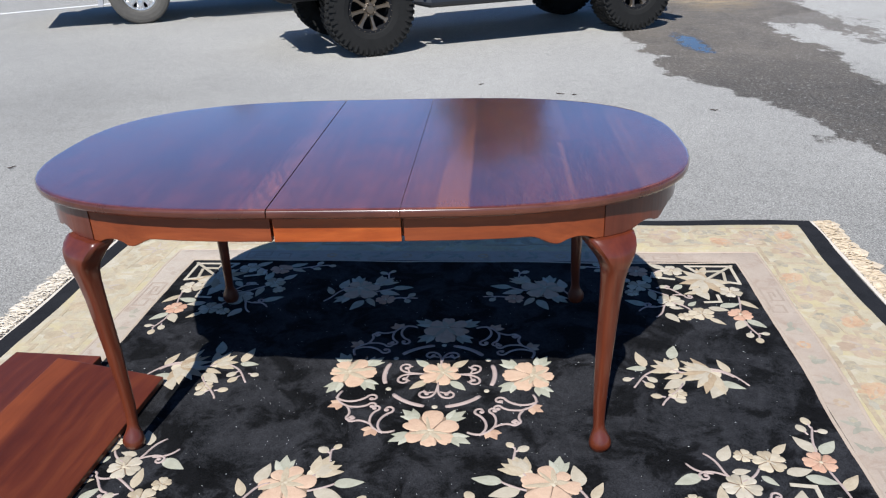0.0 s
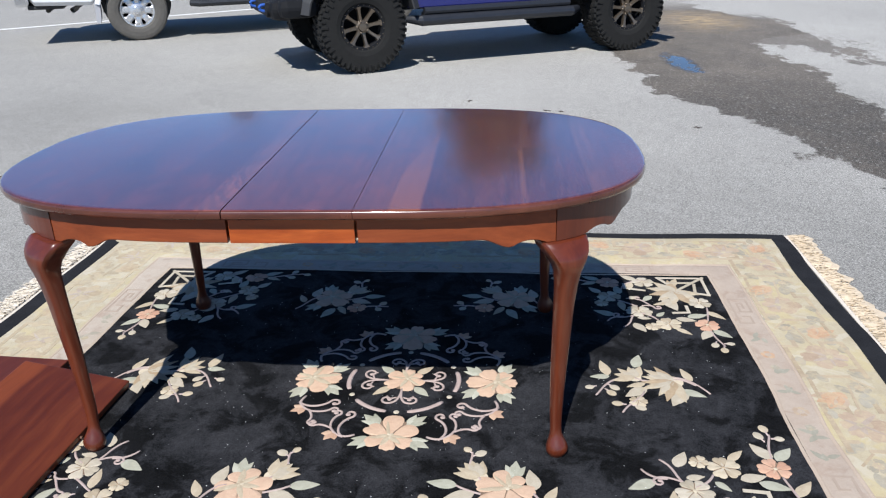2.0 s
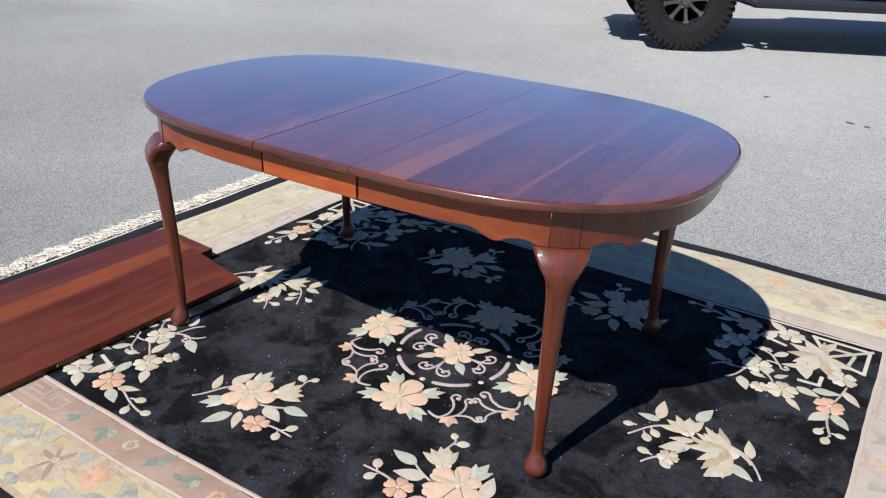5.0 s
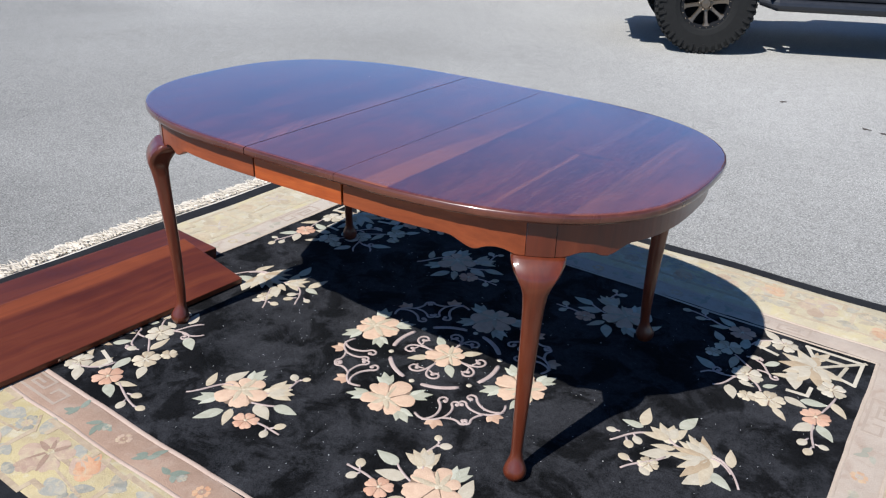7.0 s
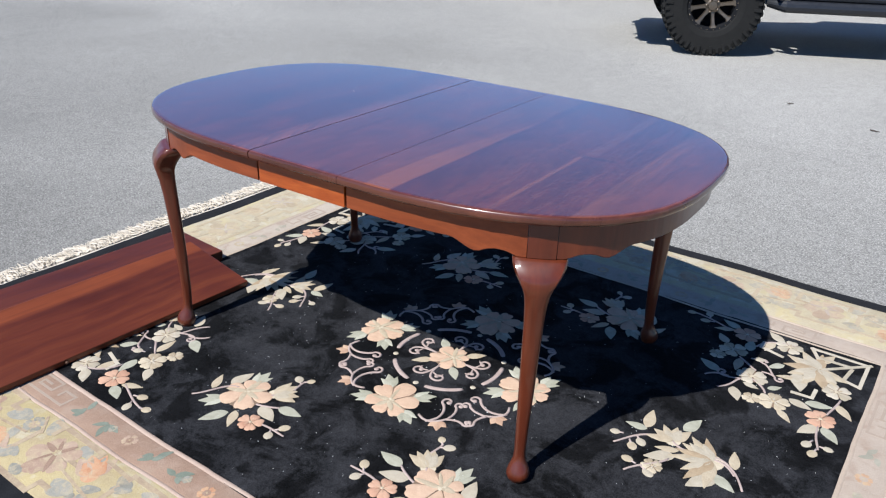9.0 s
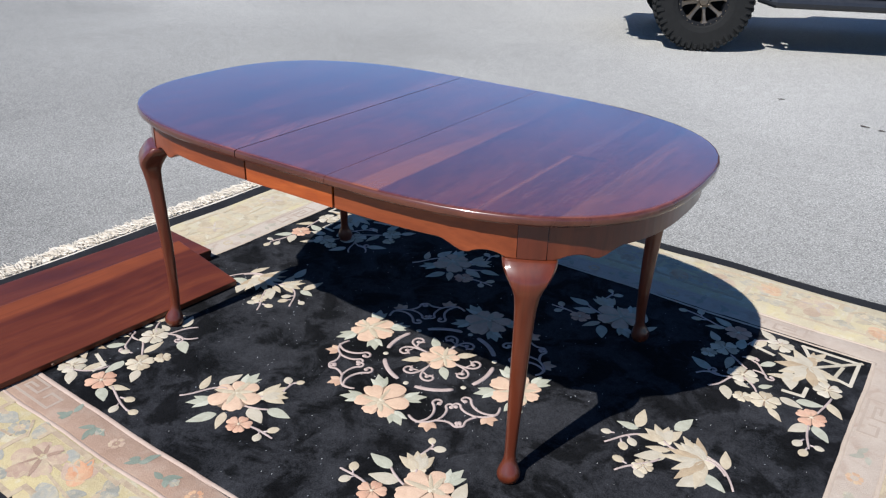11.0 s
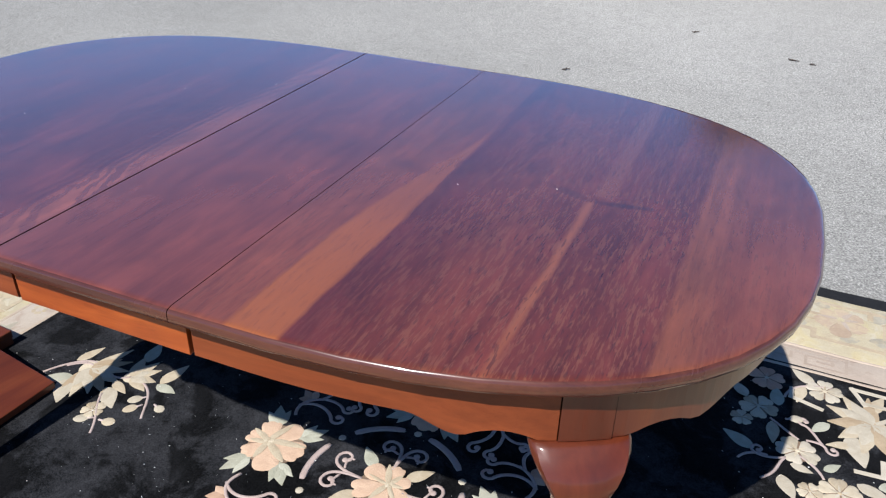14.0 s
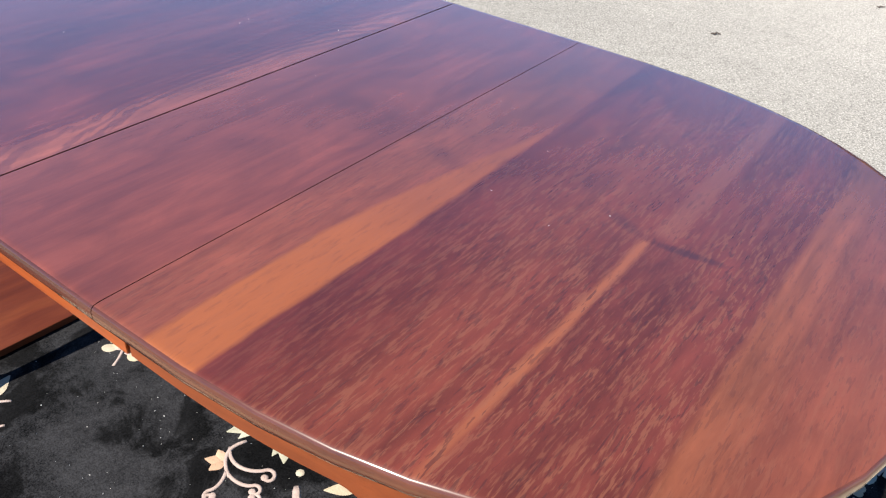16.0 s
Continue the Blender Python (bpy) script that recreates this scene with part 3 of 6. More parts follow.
def bezier(a, b, c, d, n=10):
    out = []
    for i in range(n + 1):
        u = i / n
        out.append(tuple((1 - u) ** 3 * p + 3 * u * (1 - u) ** 2 * q + 3 * u * u * (1 - u) * r + u ** 3 * s for p, q, r, s in zip(a, b, c, d)))
    return out


# ---- ground ----
def ground():
    bm = bmesh.new()
    xs = [-400, -60, -15, -5, -2, 0, 2, 5, 15, 60, 400]
    rows = [[bm.verts.new((x, y, 0)) for x in xs] for y in xs]
    for a, b in zip(rows, rows[1:]):
        for i in range(len(xs) - 1):
            bm.faces.new((a[i], a[i + 1], b[i + 1], b[i]))
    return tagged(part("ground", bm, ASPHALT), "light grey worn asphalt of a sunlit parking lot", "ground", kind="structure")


ground()


def parking_line(x0, y0, x1, y1, w=0.1):
    d = Vector((x1 - x0, y1 - y0, 0))
    bm = bmesh.new()
    box(bm, 0, d.length, -w / 2, w / 2, -0.001, 0.004)
    ob = part("parking_line", bm, LINE_PAINT)
    ob.matrix_world = pose(x0, y0, 0, 0, 0, math.degrees(math.atan2(d.y, d.x)))
    tagged(ob, "worn white painted parking line on the asphalt", "road marking", kind="structure")


parking_line(-7.95, 10.1, -3.6, 13.5)


# ---- the dining table ----
LEAF_HALF, HALF, POWER, TOP = 0.156, 0.548, 2.65, 0.766
ENDS = {-1: 0.758, 1: 0.748}     # the halves are drawn out unevenly


def oval(inset=0.0, n=28, side=1):
    """One half of the table's outline, turned to +x, from the near seam round to the far one."""
    a, b = ENDS[side] - inset, HALF - inset
    pts = []
    for i in range(n + 1):
        th = -math.pi / 2 + math.pi * i / n
        c, s = math.cos(th), math.sin(th)
        pts.append((LEAF_HALF + a * max(c, 0) ** (2 / POWER), math.copysign(b * abs(s) ** (2 / POWER), s)))
    return pts


def profile_slab(closed_edge):
    """A board of the top: thumbnail moulding on the edge, flat above and below. closed_edge(inset) gives the outline at an inset."""
    bm = bmesh.new()
    steps = [(0.012, -0.0240), (0.004, -0.0235), (0.001, -0.0205), (0.0, -0.016), (0.0, -0.0075), (0.0013, -0.0036), (0.0042, -0.0012), (0.009, -0.0003), (0.015, 0.0)]
    loft(bm, [[(x, y, TOP + z) for x, y in closed_edge(i)] for i, z in steps])
    for f in bm.faces:
        if f.calc_center_median().z < TOP - 0.0015:
            f.material_index = 1
    return bm


def half_top(side):
    def edge(i):
        pts = oval(i, side=side)
        gap = 0.0013 if side < 0 else 0.0008
        pts[0], pts[-1] = (LEAF_HALF + gap, pts[0][1]), (LEAF_HALF + gap, pts[-1][1])
        return [(side * x, y) for x, y in pts]
    return profile_slab(edge)


def leaf_top(i):
    h = LEAF_HALF - 0.0006
    return [(-h, -HALF + i), (h, -HALF + i), (h, HALF - i), (-h, HALF - i)]


def run_along(pts, s0, s1, n):
    """Points and outward normals at even steps between two arc lengths of a polyline."""
    acc = [0.0]
    for a, b in zip(pts, pts[1:]):
        acc.append(acc[-1] + math.dist(a, b))
    out = []
    for k in range(n + 1):
        s = s0 + (s1 - s0) * k / n
        i = max(0, min(len(pts) - 2, next((j for j in range(len(acc) - 1) if acc[j + 1] >= s), len(pts) - 2)))
        u = (s - acc[i]) / max(1e-9, acc[i + 1] - acc[i])
        a, b = pts[i], pts[i + 1]
        p = (a[0] + u * (b[0] - a[0]), a[1] + u * (b[1] - a[1]))
        d = Vector((b[0] - a[0], b[1] - a[1])).normalized()
        out.append((p, (d.y, -d.x), s))
    return out, acc[-1]


def skirt(run, low, high, thick, flip=1):
    """An apron board that follows a run; low(k) is its lower edge at each step."""
    bm = bmesh.new()
    rings = []
    for k, ((x, y), (nx, ny), _) in enumerate(run):
        zl = low(k / (len(run) - 1))
        rings.append([(flip * x, y, high), (flip * x, y, zl + 0.002), (flip * (x - 0.002 * nx), y - 0.002 * ny, zl),
                      (flip * (x - thick * nx), y - thick * ny, zl), (flip * (x - thick * nx), y - thick * ny, high)])
    loft(bm, rings)
    return bm


APRON_Z0, APRON_Z1, INSET = 0.673, 0.7425, 0.031


def scallop(u):
    """The cut of an apron's lower edge at u metres from its leg."""
    if u < 0.026:
        return -0.025
    if u < 0.112:
        return -0.025 + 0.013 * math.sin(math.pi * (u - 0.026) / 0.086) ** 0.7
    k = min(1, max(0, (u - 0.120) / 0.07))
    return -0.025 * (1 - k * k * (3 - 2 * k))


def cabriole_leg(parent, sx, sy):
    bm = bmesh.new()
    d = Vector((sx * 0.50, sy * 0.87, 0))      # square to the oval's rim
    # the halves are drawn out unevenly and one leg stands askew: the axis at the top and at the foot
    top, foot = ((0.662, 0.424), (0.652, 0.428)) if sx > 0 and sy < 0 else ((0.668, 0.424), (0.668, 0.424)) if sx > 0 else ((0.684, 0.428), (0.653, 0.445)) if sy < 0 else ((0.655, 0.424), (0.653, 0.424))
    shape = [(0.636, -0.029, 0.035, 0.0625, 7), (0.632, -0.025, 0.037, 0.0640, 6), (0.621, -0.0165, 0.0405, 0.0620, 5.5), (0.607, -0.004, 0.0400, 0.0555, 5), (0.591, 0.0045, 0.0385, 0.0462, 4.8),
             (0.573, 0.0105, 0.0340, 0.0364, 4.6), (0.553, 0.0115, 0.0285, 0.0300, 4.5), (0.52, 0.009, 0.0248, 0.0262, 4.2), (0.47, 0.0055, 0.0222, 0.0238, 4), (0.40, 0.0025, 0.0206, 0.0222, 3.8),
             (0.30, -0.002, 0.0186, 0.0200, 3.5), (0.20, -0.004, 0.0164, 0.0174, 3.1), (0.13, -0.004, 0.0154, 0.0157, 2.8), (0.085, -0.002, 0.0148, 0.0148, 2.3), (0.064, 0.001, 0.0162, 0.0162, 2),
             (0.050, 0.004, 0.0208, 0.0208, 2), (0.038, 0.007, 0.0262, 0.0262, 2), (0.027, 0.009, 0.0298, 0.0298, 2), (0.018, 0.009, 0.0305, 0.0305, 2), (0.009, 0.008, 0.0285, 0.0285, 2), (0.003, 0.007, 0.0245, 0.0245, 2), (0.0, 0.007, 0.023, 0.023, 2)]
    rings = []
    n = 32
    for z, o, rr, rt, p in shape:
        ring = []
        ax, ay = (f + (t - f) * z / 0.636 for t, f in zip(top, foot))
        for k in range(n):
            a = 2 * math.pi * k / n
            c, s = math.cos(a), math.sin(a)
            q = 1 / (abs(c) ** p + abs(s) ** p) ** (1 / p)
            u, w = o + rr * q * c, rt * q * s   # along and across the knee's diagonal
            ring.append((sx * ax + u * d.x - w * d.y, sy * ay + u * d.y + w * d.x, z + 0.012))
        rings.append(ring)
    loft(bm, rings)
    leg = part("leg", bm, WOOD_LEG, parent, smooth=True)
    leg.data.set_sharp_from_angle(angle=radians(38))
    return leg


def dining_table():
    table = thing("dining_table", "oval mahogany dining table with varnished top standing on a rug", "table", m=pose(-0.004, 0.013, 0))
    for side in (-1, 1):
        half = part("half_top", half_top(side), [WOOD_TOP, WOOD_EDGE], table, "glossy red-brown half of the table top")
        half.data.shade_smooth()
        half.data.set_sharp_from_angle(angle=radians(35))
        if side < 0:
            half.location.x = -0.0012      # this joint is not quite closed
    leaf = part("leaf", profile_slab(leaf_top), [WOOD_TOP, WOOD_EDGE], table, "removable middle leaf of the table top")
    leaf.data.shade_smooth()
    leaf.data.set_sharp_from_angle(angle=radians(35))
    for side in (-1, 1):
        pts = oval(INSET, 60, side)
        _, total = run_along(pts, 0, 1, 2)
        # arc lengths at which the leg blocks stand
        acc, s_leg = 0.0, []
        for a, b in zip(pts, pts[1:]):
            acc += math.dist(a, b)
            if a[0] < 0.636 <= b[0]:
                s_leg.append(acc)
        s0 = s_leg[0]
        s1 = s0 + 0.066
        for far in (False, True):
            def side_run(a, b, n):
                run, _ = run_along(pts, a, b, n)
                return [((x, -y), (nx, -ny), s) for (x, y), (nx, ny), s in run] if far else run
            part("apron", skirt(side_run(0.004, s0 - 0.0015, 44), lambda u: APRON_Z0 + scallop((1 - u) * (s0 - 0.004)), APRON_Z1, 0.02, side), WOOD_APRON, table, "scalloped orange-brown apron board")
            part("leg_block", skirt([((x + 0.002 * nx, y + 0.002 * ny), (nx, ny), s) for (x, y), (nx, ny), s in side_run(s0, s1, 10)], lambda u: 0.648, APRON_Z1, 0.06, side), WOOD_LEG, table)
            cabriole_leg(table, side, 1 if far else -1)
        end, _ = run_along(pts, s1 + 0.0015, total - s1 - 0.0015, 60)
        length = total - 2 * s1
        # darker leg wood here paints in the shade on the table's end
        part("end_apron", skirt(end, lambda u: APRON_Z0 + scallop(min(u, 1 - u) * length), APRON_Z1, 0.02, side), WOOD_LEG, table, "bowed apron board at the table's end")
    for far in (-1, 1):
        bm = bmesh.new()
        y = far * (HALF - INSET + 0.001)
        box(bm, -LEAF_HALF + 0.003, LEAF_HALF - 0.003, min(y, y - far * 0.02), max(y, y - far * 0.02), APRON_Z0, APRON_Z1, 0.0015)
        # unseen backing, added so that no light shows through the apron's joints
        box(bm, -LEAF_HALF - 0.03, LEAF_HALF + 0.03, min(y - far * 0.021, y - far * 0.035), max(y - far * 0.021, y - far * 0.035), APRON_Z0 + 0.006, APRON_Z1)
        part("leaf_apron", bm, WOOD_FRESH, table, "brighter orange apron under the leaf")
        bm = bmesh.new()
        box(bm, -0.6, 0.6, far * 0.2 - 0.02, far * 0.2 + 0.02, 0.69, TOP - 0.0241, 0.002)
        part("slide_rail", bm, WOOD_DARK, table)
    # unseen strip, added to keep sun from falling through the open joint
    bm = bmesh.new()
    box(bm, -LEAF_HALF - 0.02, -LEAF_HALF + 0.016, -0.5, 0.5, TOP - 0.034, TOP - 0.0243, 0.002)
    part("joint_light_stop", bm, WOOD_DARK, table)
    return table


dining_table()


# ---- the rug ----
RUG = pose(0.183, -0.046, 0, 0, 0, -1.3)
FX, FY = 1.15, 0.840            # half the black field
PILE = 0.012


def frame_band(inner, outer, z, name, mat, parent, label="", lip=0.001):
    """A rectangular band between two rectangles (x0, x1, y0, y1), with soft, slightly uneven edges."""
    bm = bmesh.new()
    rings = []
    e = min(0.006, 0.3 * (inner[0] - outer[0]))
    for side, s, h in ((inner, -0.006, z - 0.006), (inner, 0.0, z - 0.0016), (inner, e / 3, z - lip), (inner, e, z), (outer, -e, z), (outer, -e / 3, z - lip), (outer, 0.0, z - 0.0016), (outer, 0.006, z - 0.006), (outer, 0.006, 0.001)):
        x0, x1, y0, y1 = side
        x0, x1, y0, y1 = x0 - s, x1 + s, y0 - s, y1 + s
        ring = []
        for (ax, ay), (bx, by) in zip(((x0, y0), (x1, y0), (x1, y1), (x0, y1)), ((x1, y0), (x1, y1), (x0, y1), (x0, y0))):
            for k in range(60):
                u = k / 60
                px, py = ax * (1 - u) + bx * u, ay * (1 - u) + by * u
                w = 0.015 * noise.noise((px * 3.1, py * 3.1, 1.5)) + 0.002 * noise.noise((px * 14, py * 14, 4.5))
                ring.append((px + w, py + w, h))
        rings.append(ring)
    loft(bm, rings, caps=False)
    return part(name, bm, mat, parent, label, smooth=True)


def grown(d):
    return (-FX - d, FX + d, -FY - d, FY + d)


PALE = (-1.53, 1.520, -1.172, 1.25)      # the pale border's outer edge
OUTER = (-1.603, 1.594, -1.245, 1.31)   # the dark edge's outer edge


def petal(bm, x, y, ang, length, width, h=0.0022, mat=0, z=PILE, tip=0.2, bend=0.0, vein=0.0):
    """A tufted petal or leaf, domed, from its base at (x, y). tip: 0 sharp, 1 round. vein: depth of a carved midrib."""
    ca, sa = math.cos(ang), math.sin(ang)
    nu, nv = 8, 4
    grid = []
    for i in range(nu + 1):
        u = i / nu
        w = width * ((1 - tip) * 1.25 * math.sin(math.pi * u ** 0.8) ** 0.9 * (1.05 - 0.35 * u) + tip * 1.1 * math.sin(math.pi * (0.06 + 0.88 * u ** 1.15)) ** 0.55)
        w = max(w, width * (0.14 if i == 0 else 0.05 + 0.4 * tip))
        row = []
        for j in range(nv + 1):
            v = 2 * j / nv - 1
            lu = length * u - (0.18 * tip * width * v * v if i == nu else 0)
            lv = w * v + bend * length * math.sin(math.pi * u * 0.5) * u
            hz = h * (1 - 0.25 * v * v) * (0.55 + 0.45 * math.sin(math.pi * min(1, 0.1 + 0.85 * u)))
            if j == 2:
                hz -= vein
            if j in (0, nv) or i in (0, nu):
                hz = 0.0004
            row.append(bm.verts.new((x + ca * lu - sa * lv, y + sa * lu + ca * lv, z + hz)))
        grid.append(row)
    for a, b in zip(grid, grid[1:]):
        for j in range(nv):
            bm.faces.new((a[j], b[j], b[j + 1], a[j + 1])).material_index = mat


def wedge(bm, x, y, a, half, r, scallops, h, mat, z=PILE, deep=0.17, round_=0.2):
    """A broad petal with a scalloped rim, fanned out from the heart of a bloom."""
    n = 17
    rings = []
    for f, hz in ((1.0, 0.0003), (0.92, h), (0.5, h * 0.8)):
        ring = []
        for k in range(n):
            v = 2 * k / (n - 1) - 1
            rr = r * (1 - deep + deep * abs(math.sin(math.pi * scallops * (v * 0.985 + 1) / 2)) ** 0.55) * (1 - round_ * abs(v) ** 4)
            b = a + half * v * (1.0 if f == 1 else 0.93)
            ring.append(bm.verts.new((x + f * rr * math.cos(b), y + f * rr * math.sin(b), z + hz)))
        rings.append(ring)
    hub = bm.verts.new((x + 0.06 * r * math.cos(a), y + 0.06 * r * math.sin(a), z + h * 0.5))
    for q, w in zip(rings, rings[1:]):
        for k in range(n - 1):
            bm.faces.new((q[k], q[k + 1], w[k + 1], w[k])).material_index = mat
    for k in range(n - 1):
        bm.faces.new((rings[-1][k], rings[-1][k + 1], hub)).material_index = mat
    for k in (0, n - 1):
        bm.faces.new((hub, rings[2][k], rings[1][k], rings[0][k])).material_index = mat


def backing(bm, x, y, r, mat, z):
    """The carved ground that shows between the petals of a bloom."""
    hub = bm.verts.new((x, y, z + 0.0008))
    rim = [bm.verts.new((x + r * math.cos(math.pi * q / 8), y + r * math.sin(math.pi * q / 8), z + 0.0003)) for q in range(16)]
    for q in range(16):
        bm.faces.new((hub, rim[q], rim[(q + 1) % 16])).material_index = mat


def peony(parent, x, y, r, face, mats, z=PILE, h=0.0022, name="peony", apart=True):
    """A full bloom: scalloped petals round a heart that lies off towards face, with pale curled edges between them."""
    rnd = random.Random(int(x * 7919 + y * 104729 + r * 1e4))
    tones = [*mats, PILE_SHADE][:4]
    body = bmesh.new()
    backing(body, x, y, 0.8 * r, 3, z)
    hx, hy = x + 0.24 * r * math.cos(face), y + 0.24 * r * math.sin(face)
    pieces = []
    spans = (0.0, 1.05, 2.15, 3.15, 4.15, 5.2)
    for k, b in enumerate(spans):
        nxt = spans[(k + 1) % 6] + (2 * math.pi if k == 5 else 0)
        mid, half = (b + nxt) / 2 + 0.5, (nxt - b) / 2 - 0.014
        far = r * (1 + 0.24 * -math.cos(mid)) * rnd.uniform(0.92, 1.08)
        bm = bmesh.new() if apart else body
        wedge(bm, hx, hy, face + mid, half, far, rnd.choice((1, 2, 3)), h * rnd.uniform(0.75, 1.15), 0, z + h * 0.22 * (k % 3), 0.11, 0.34)
        pieces.append(("petal", bm))
    for k, b in enumerate(spans):
        if rnd.random() < 0.15:
            continue
        a = face + b + 0.5
        bm = bmesh.new() if apart else body
        petal(bm, hx, hy, a, r * rnd.uniform(0.55, 0.92) * (1 - 0.2 * math.cos(b + 0.5)), r * rnd.uniform(0.06, 0.115), h * 0.6, 1, z + h * 1.1, 0.5, bend=rnd.uniform(-0.28, 0.28))
        pieces.append(("petal_edge", bm))
    for k in range(5):
        a = 2 * math.pi * k / 5 + face
        petal(body, hx, hy, a, r * 0.17, r * 0.06, h * 0.5, 2, z + h * 1.25, 0.9)
    bloom = part(name, body, tones, parent, smooth=True)
    if apart:
        for what, bm in pieces:
            part(what, bm, tones, bloom, smooth=True)
    return bloom


def blossom(parent, x, y, r, turn, mats, z=PILE, h=0.0022, petals=5, name="blossom"):
    """A flat five-petalled bloom."""
    rnd = random.Random(int(x * 7919 + y * 104729 + r * 1e4))
    bm = bmesh.new()
    backing(bm, x, y, 0.7 * r, 3, z)
    for k in range(petals):
        a = turn + 2 * math.pi * k / petals + rnd.uniform(-0.08, 0.08)
        wedge(bm, x, y, a, math.pi / petals - 0.05, r * rnd.uniform(0.92, 1.08), 2, h, 0, z, 0.10, 0.16)
        petal(bm, x, y, a, r * 0.5, r * 0.055, h * 0.3, 1, z + h * 0.75, 0.4)
    lathe(bm, [(0.0003, h * 1.5), (r * 0.09, h * 1.4), (r * 0.13, h * 0.6)], 8, Matrix.Translation((x, y, z)), 2)
    return part(name, bm, [*mats, PILE_SHADE][:4], parent, smooth=True)


def lily(parent, x, y, length, face, spread, count, mats, z=PILE, h=0.0022, name="lily", slim=0.2, apart=True):
    """A bloom of long pointed petals that open towards face, in two layers."""
    rnd = random.Random(int(x * 7919 + y * 104729 + length * 1e4))
    body, pieces = bmesh.new(), []
    backing(body, x, y, 0.3 * length, 0, z)
    for layer, (n, l) in enumerate(((count, 1.0), (max(2, count - 2), 0.72))):
        for k in range(n):
            v = 2 * (k + 0.5) / n - 1
            a = face + spread * v * (1 - 0.15 * layer) + rnd.uniform(-0.08, 0.08)
            bm = bmesh.new() if apart else body
            petal(bm, x, y, a, length * l * rnd.uniform(0.88, 1.1), length * slim * rnd.uniform(0.9, 1.15), h, layer if (k + layer) % 3 else 2, z + layer * h * 0.7 + 0.00015 * k, 0.08, bend=0.10 * v * -1, vein=0.0006)
            pieces.append(bm)
    bloom = part(name, body, mats, parent, smooth=True)
    if apart:
        for bm in pieces:
            part("petal", bm, mats, bloom, smooth=True)
    return bloom


def ends(a, b):
    return math.atan2(b[1] - a[1], b[0] - a[0]), math.hypot(b[0] - a[0], b[1] - a[1])


def leaf_tuft(parent, a, b, mat, z=PILE, bend=0.0, h=0.0018, width=0.2):
    ang, l = ends(a, b)
    bm = bmesh.new()
    petal(bm, *a, ang, l, l * width, h, 0, z, 0.1, bend=bend, vein=0.0007)
    return part("leaf", bm, mat, parent, smooth=True)


def lobed_leaf(parent, a, b, mat, z=PILE):
    """A leaf of three pointed lobes."""
    ang, l = ends(a, b)
    bm = bmesh.new()
    petal(bm, *a, ang, l, l * 0.21, 0.0019, 0, z, 0.05, vein=0.0006)
    for s in (-1, 1):
        petal(bm, a[0] + 0.08 * l * math.cos(ang), a[1] + 0.08 * l * math.sin(ang), ang + s * 0.62, l * 0.74, l * 0.15, 0.0018, 0, z, 0.05, bend=-0.12 * s)
    return part("leaf", bm, mat, parent, smooth=True)


def bud_tuft(parent, a, b, mat):
    """A round bud that points from a to b."""
    ang, l = ends(a, b)
    bm = bmesh.new()
    petal(bm, a[0] + 0.25 * l * math.cos(ang), a[1] + 0.25 * l * math.sin(ang), ang, min(l * 0.8, 0.036), min(l * 0.3, 0.0125), 0.0024, 0, PILE, 0.75)
    tube(bm, [(a[0], a[1], PILE), (a[0] + 0.45 * l * math.cos(ang), a[1] + 0.45 * l * math.sin(ang), PILE)], 0.0032, 5, 1, flat=0.7)
    return part("bud", bm, [mat, PILE_MAUVE], parent, smooth=True)


def stem(parent, pts, r, mat, curl=0.0, z=PILE, name="stem"):
    """A tufted line through a bezier's four points, with an optional curl at its end."""
    line = bezier(*pts, n=12)
    if curl:
        (ax, ay), (bx, by) = line[-2], line[-1]
        a = math.atan2(by - ay, bx - ax)
        rad, px, py = abs(curl), bx, by
        for k in range(1, 11):
            rr = rad * (1 - 0.065 * k)
            a += math.copysign(0.48, curl)
            px, py = px + 0.46 * rr * math.cos(a), py + 0.46 * rr * math.sin(a)
            line.append((px, py))
    bm = bmesh.new()
    tube(bm, [(x, y, z) for x, y in line], [r * (0.8 + 0.3 * math.sin(2.4 * i / len(line) + 0.6)) for i in range(len(line))], 6, flat=0.6)
    if curl:
        px, py = line[-1]
        rb = r * 1.9
        lathe(bm, [(0.0005, 0.0026), (rb * 0.6, 0.0024), (rb, 0.001), (rb, -0.002)], 10, Matrix.Translation((px, py, z)))
    return part(name, bm, mat, parent, smooth=True)


TONES = {"peach": [PILE_PEACH, PILE_CREAM, PILE_CREAM], "rose": [PILE_ROSE, PILE_PEACH, PILE_CREAM], "cream": [PILE_CREAM, PILE_WHITE, PILE_CREAM],
         "ivory": [PILE_WHITE, PILE_CREAM, PILE_CREAM], "gold": [PILE_CREAM, PILE_WHITE, PILE_BUFF]}


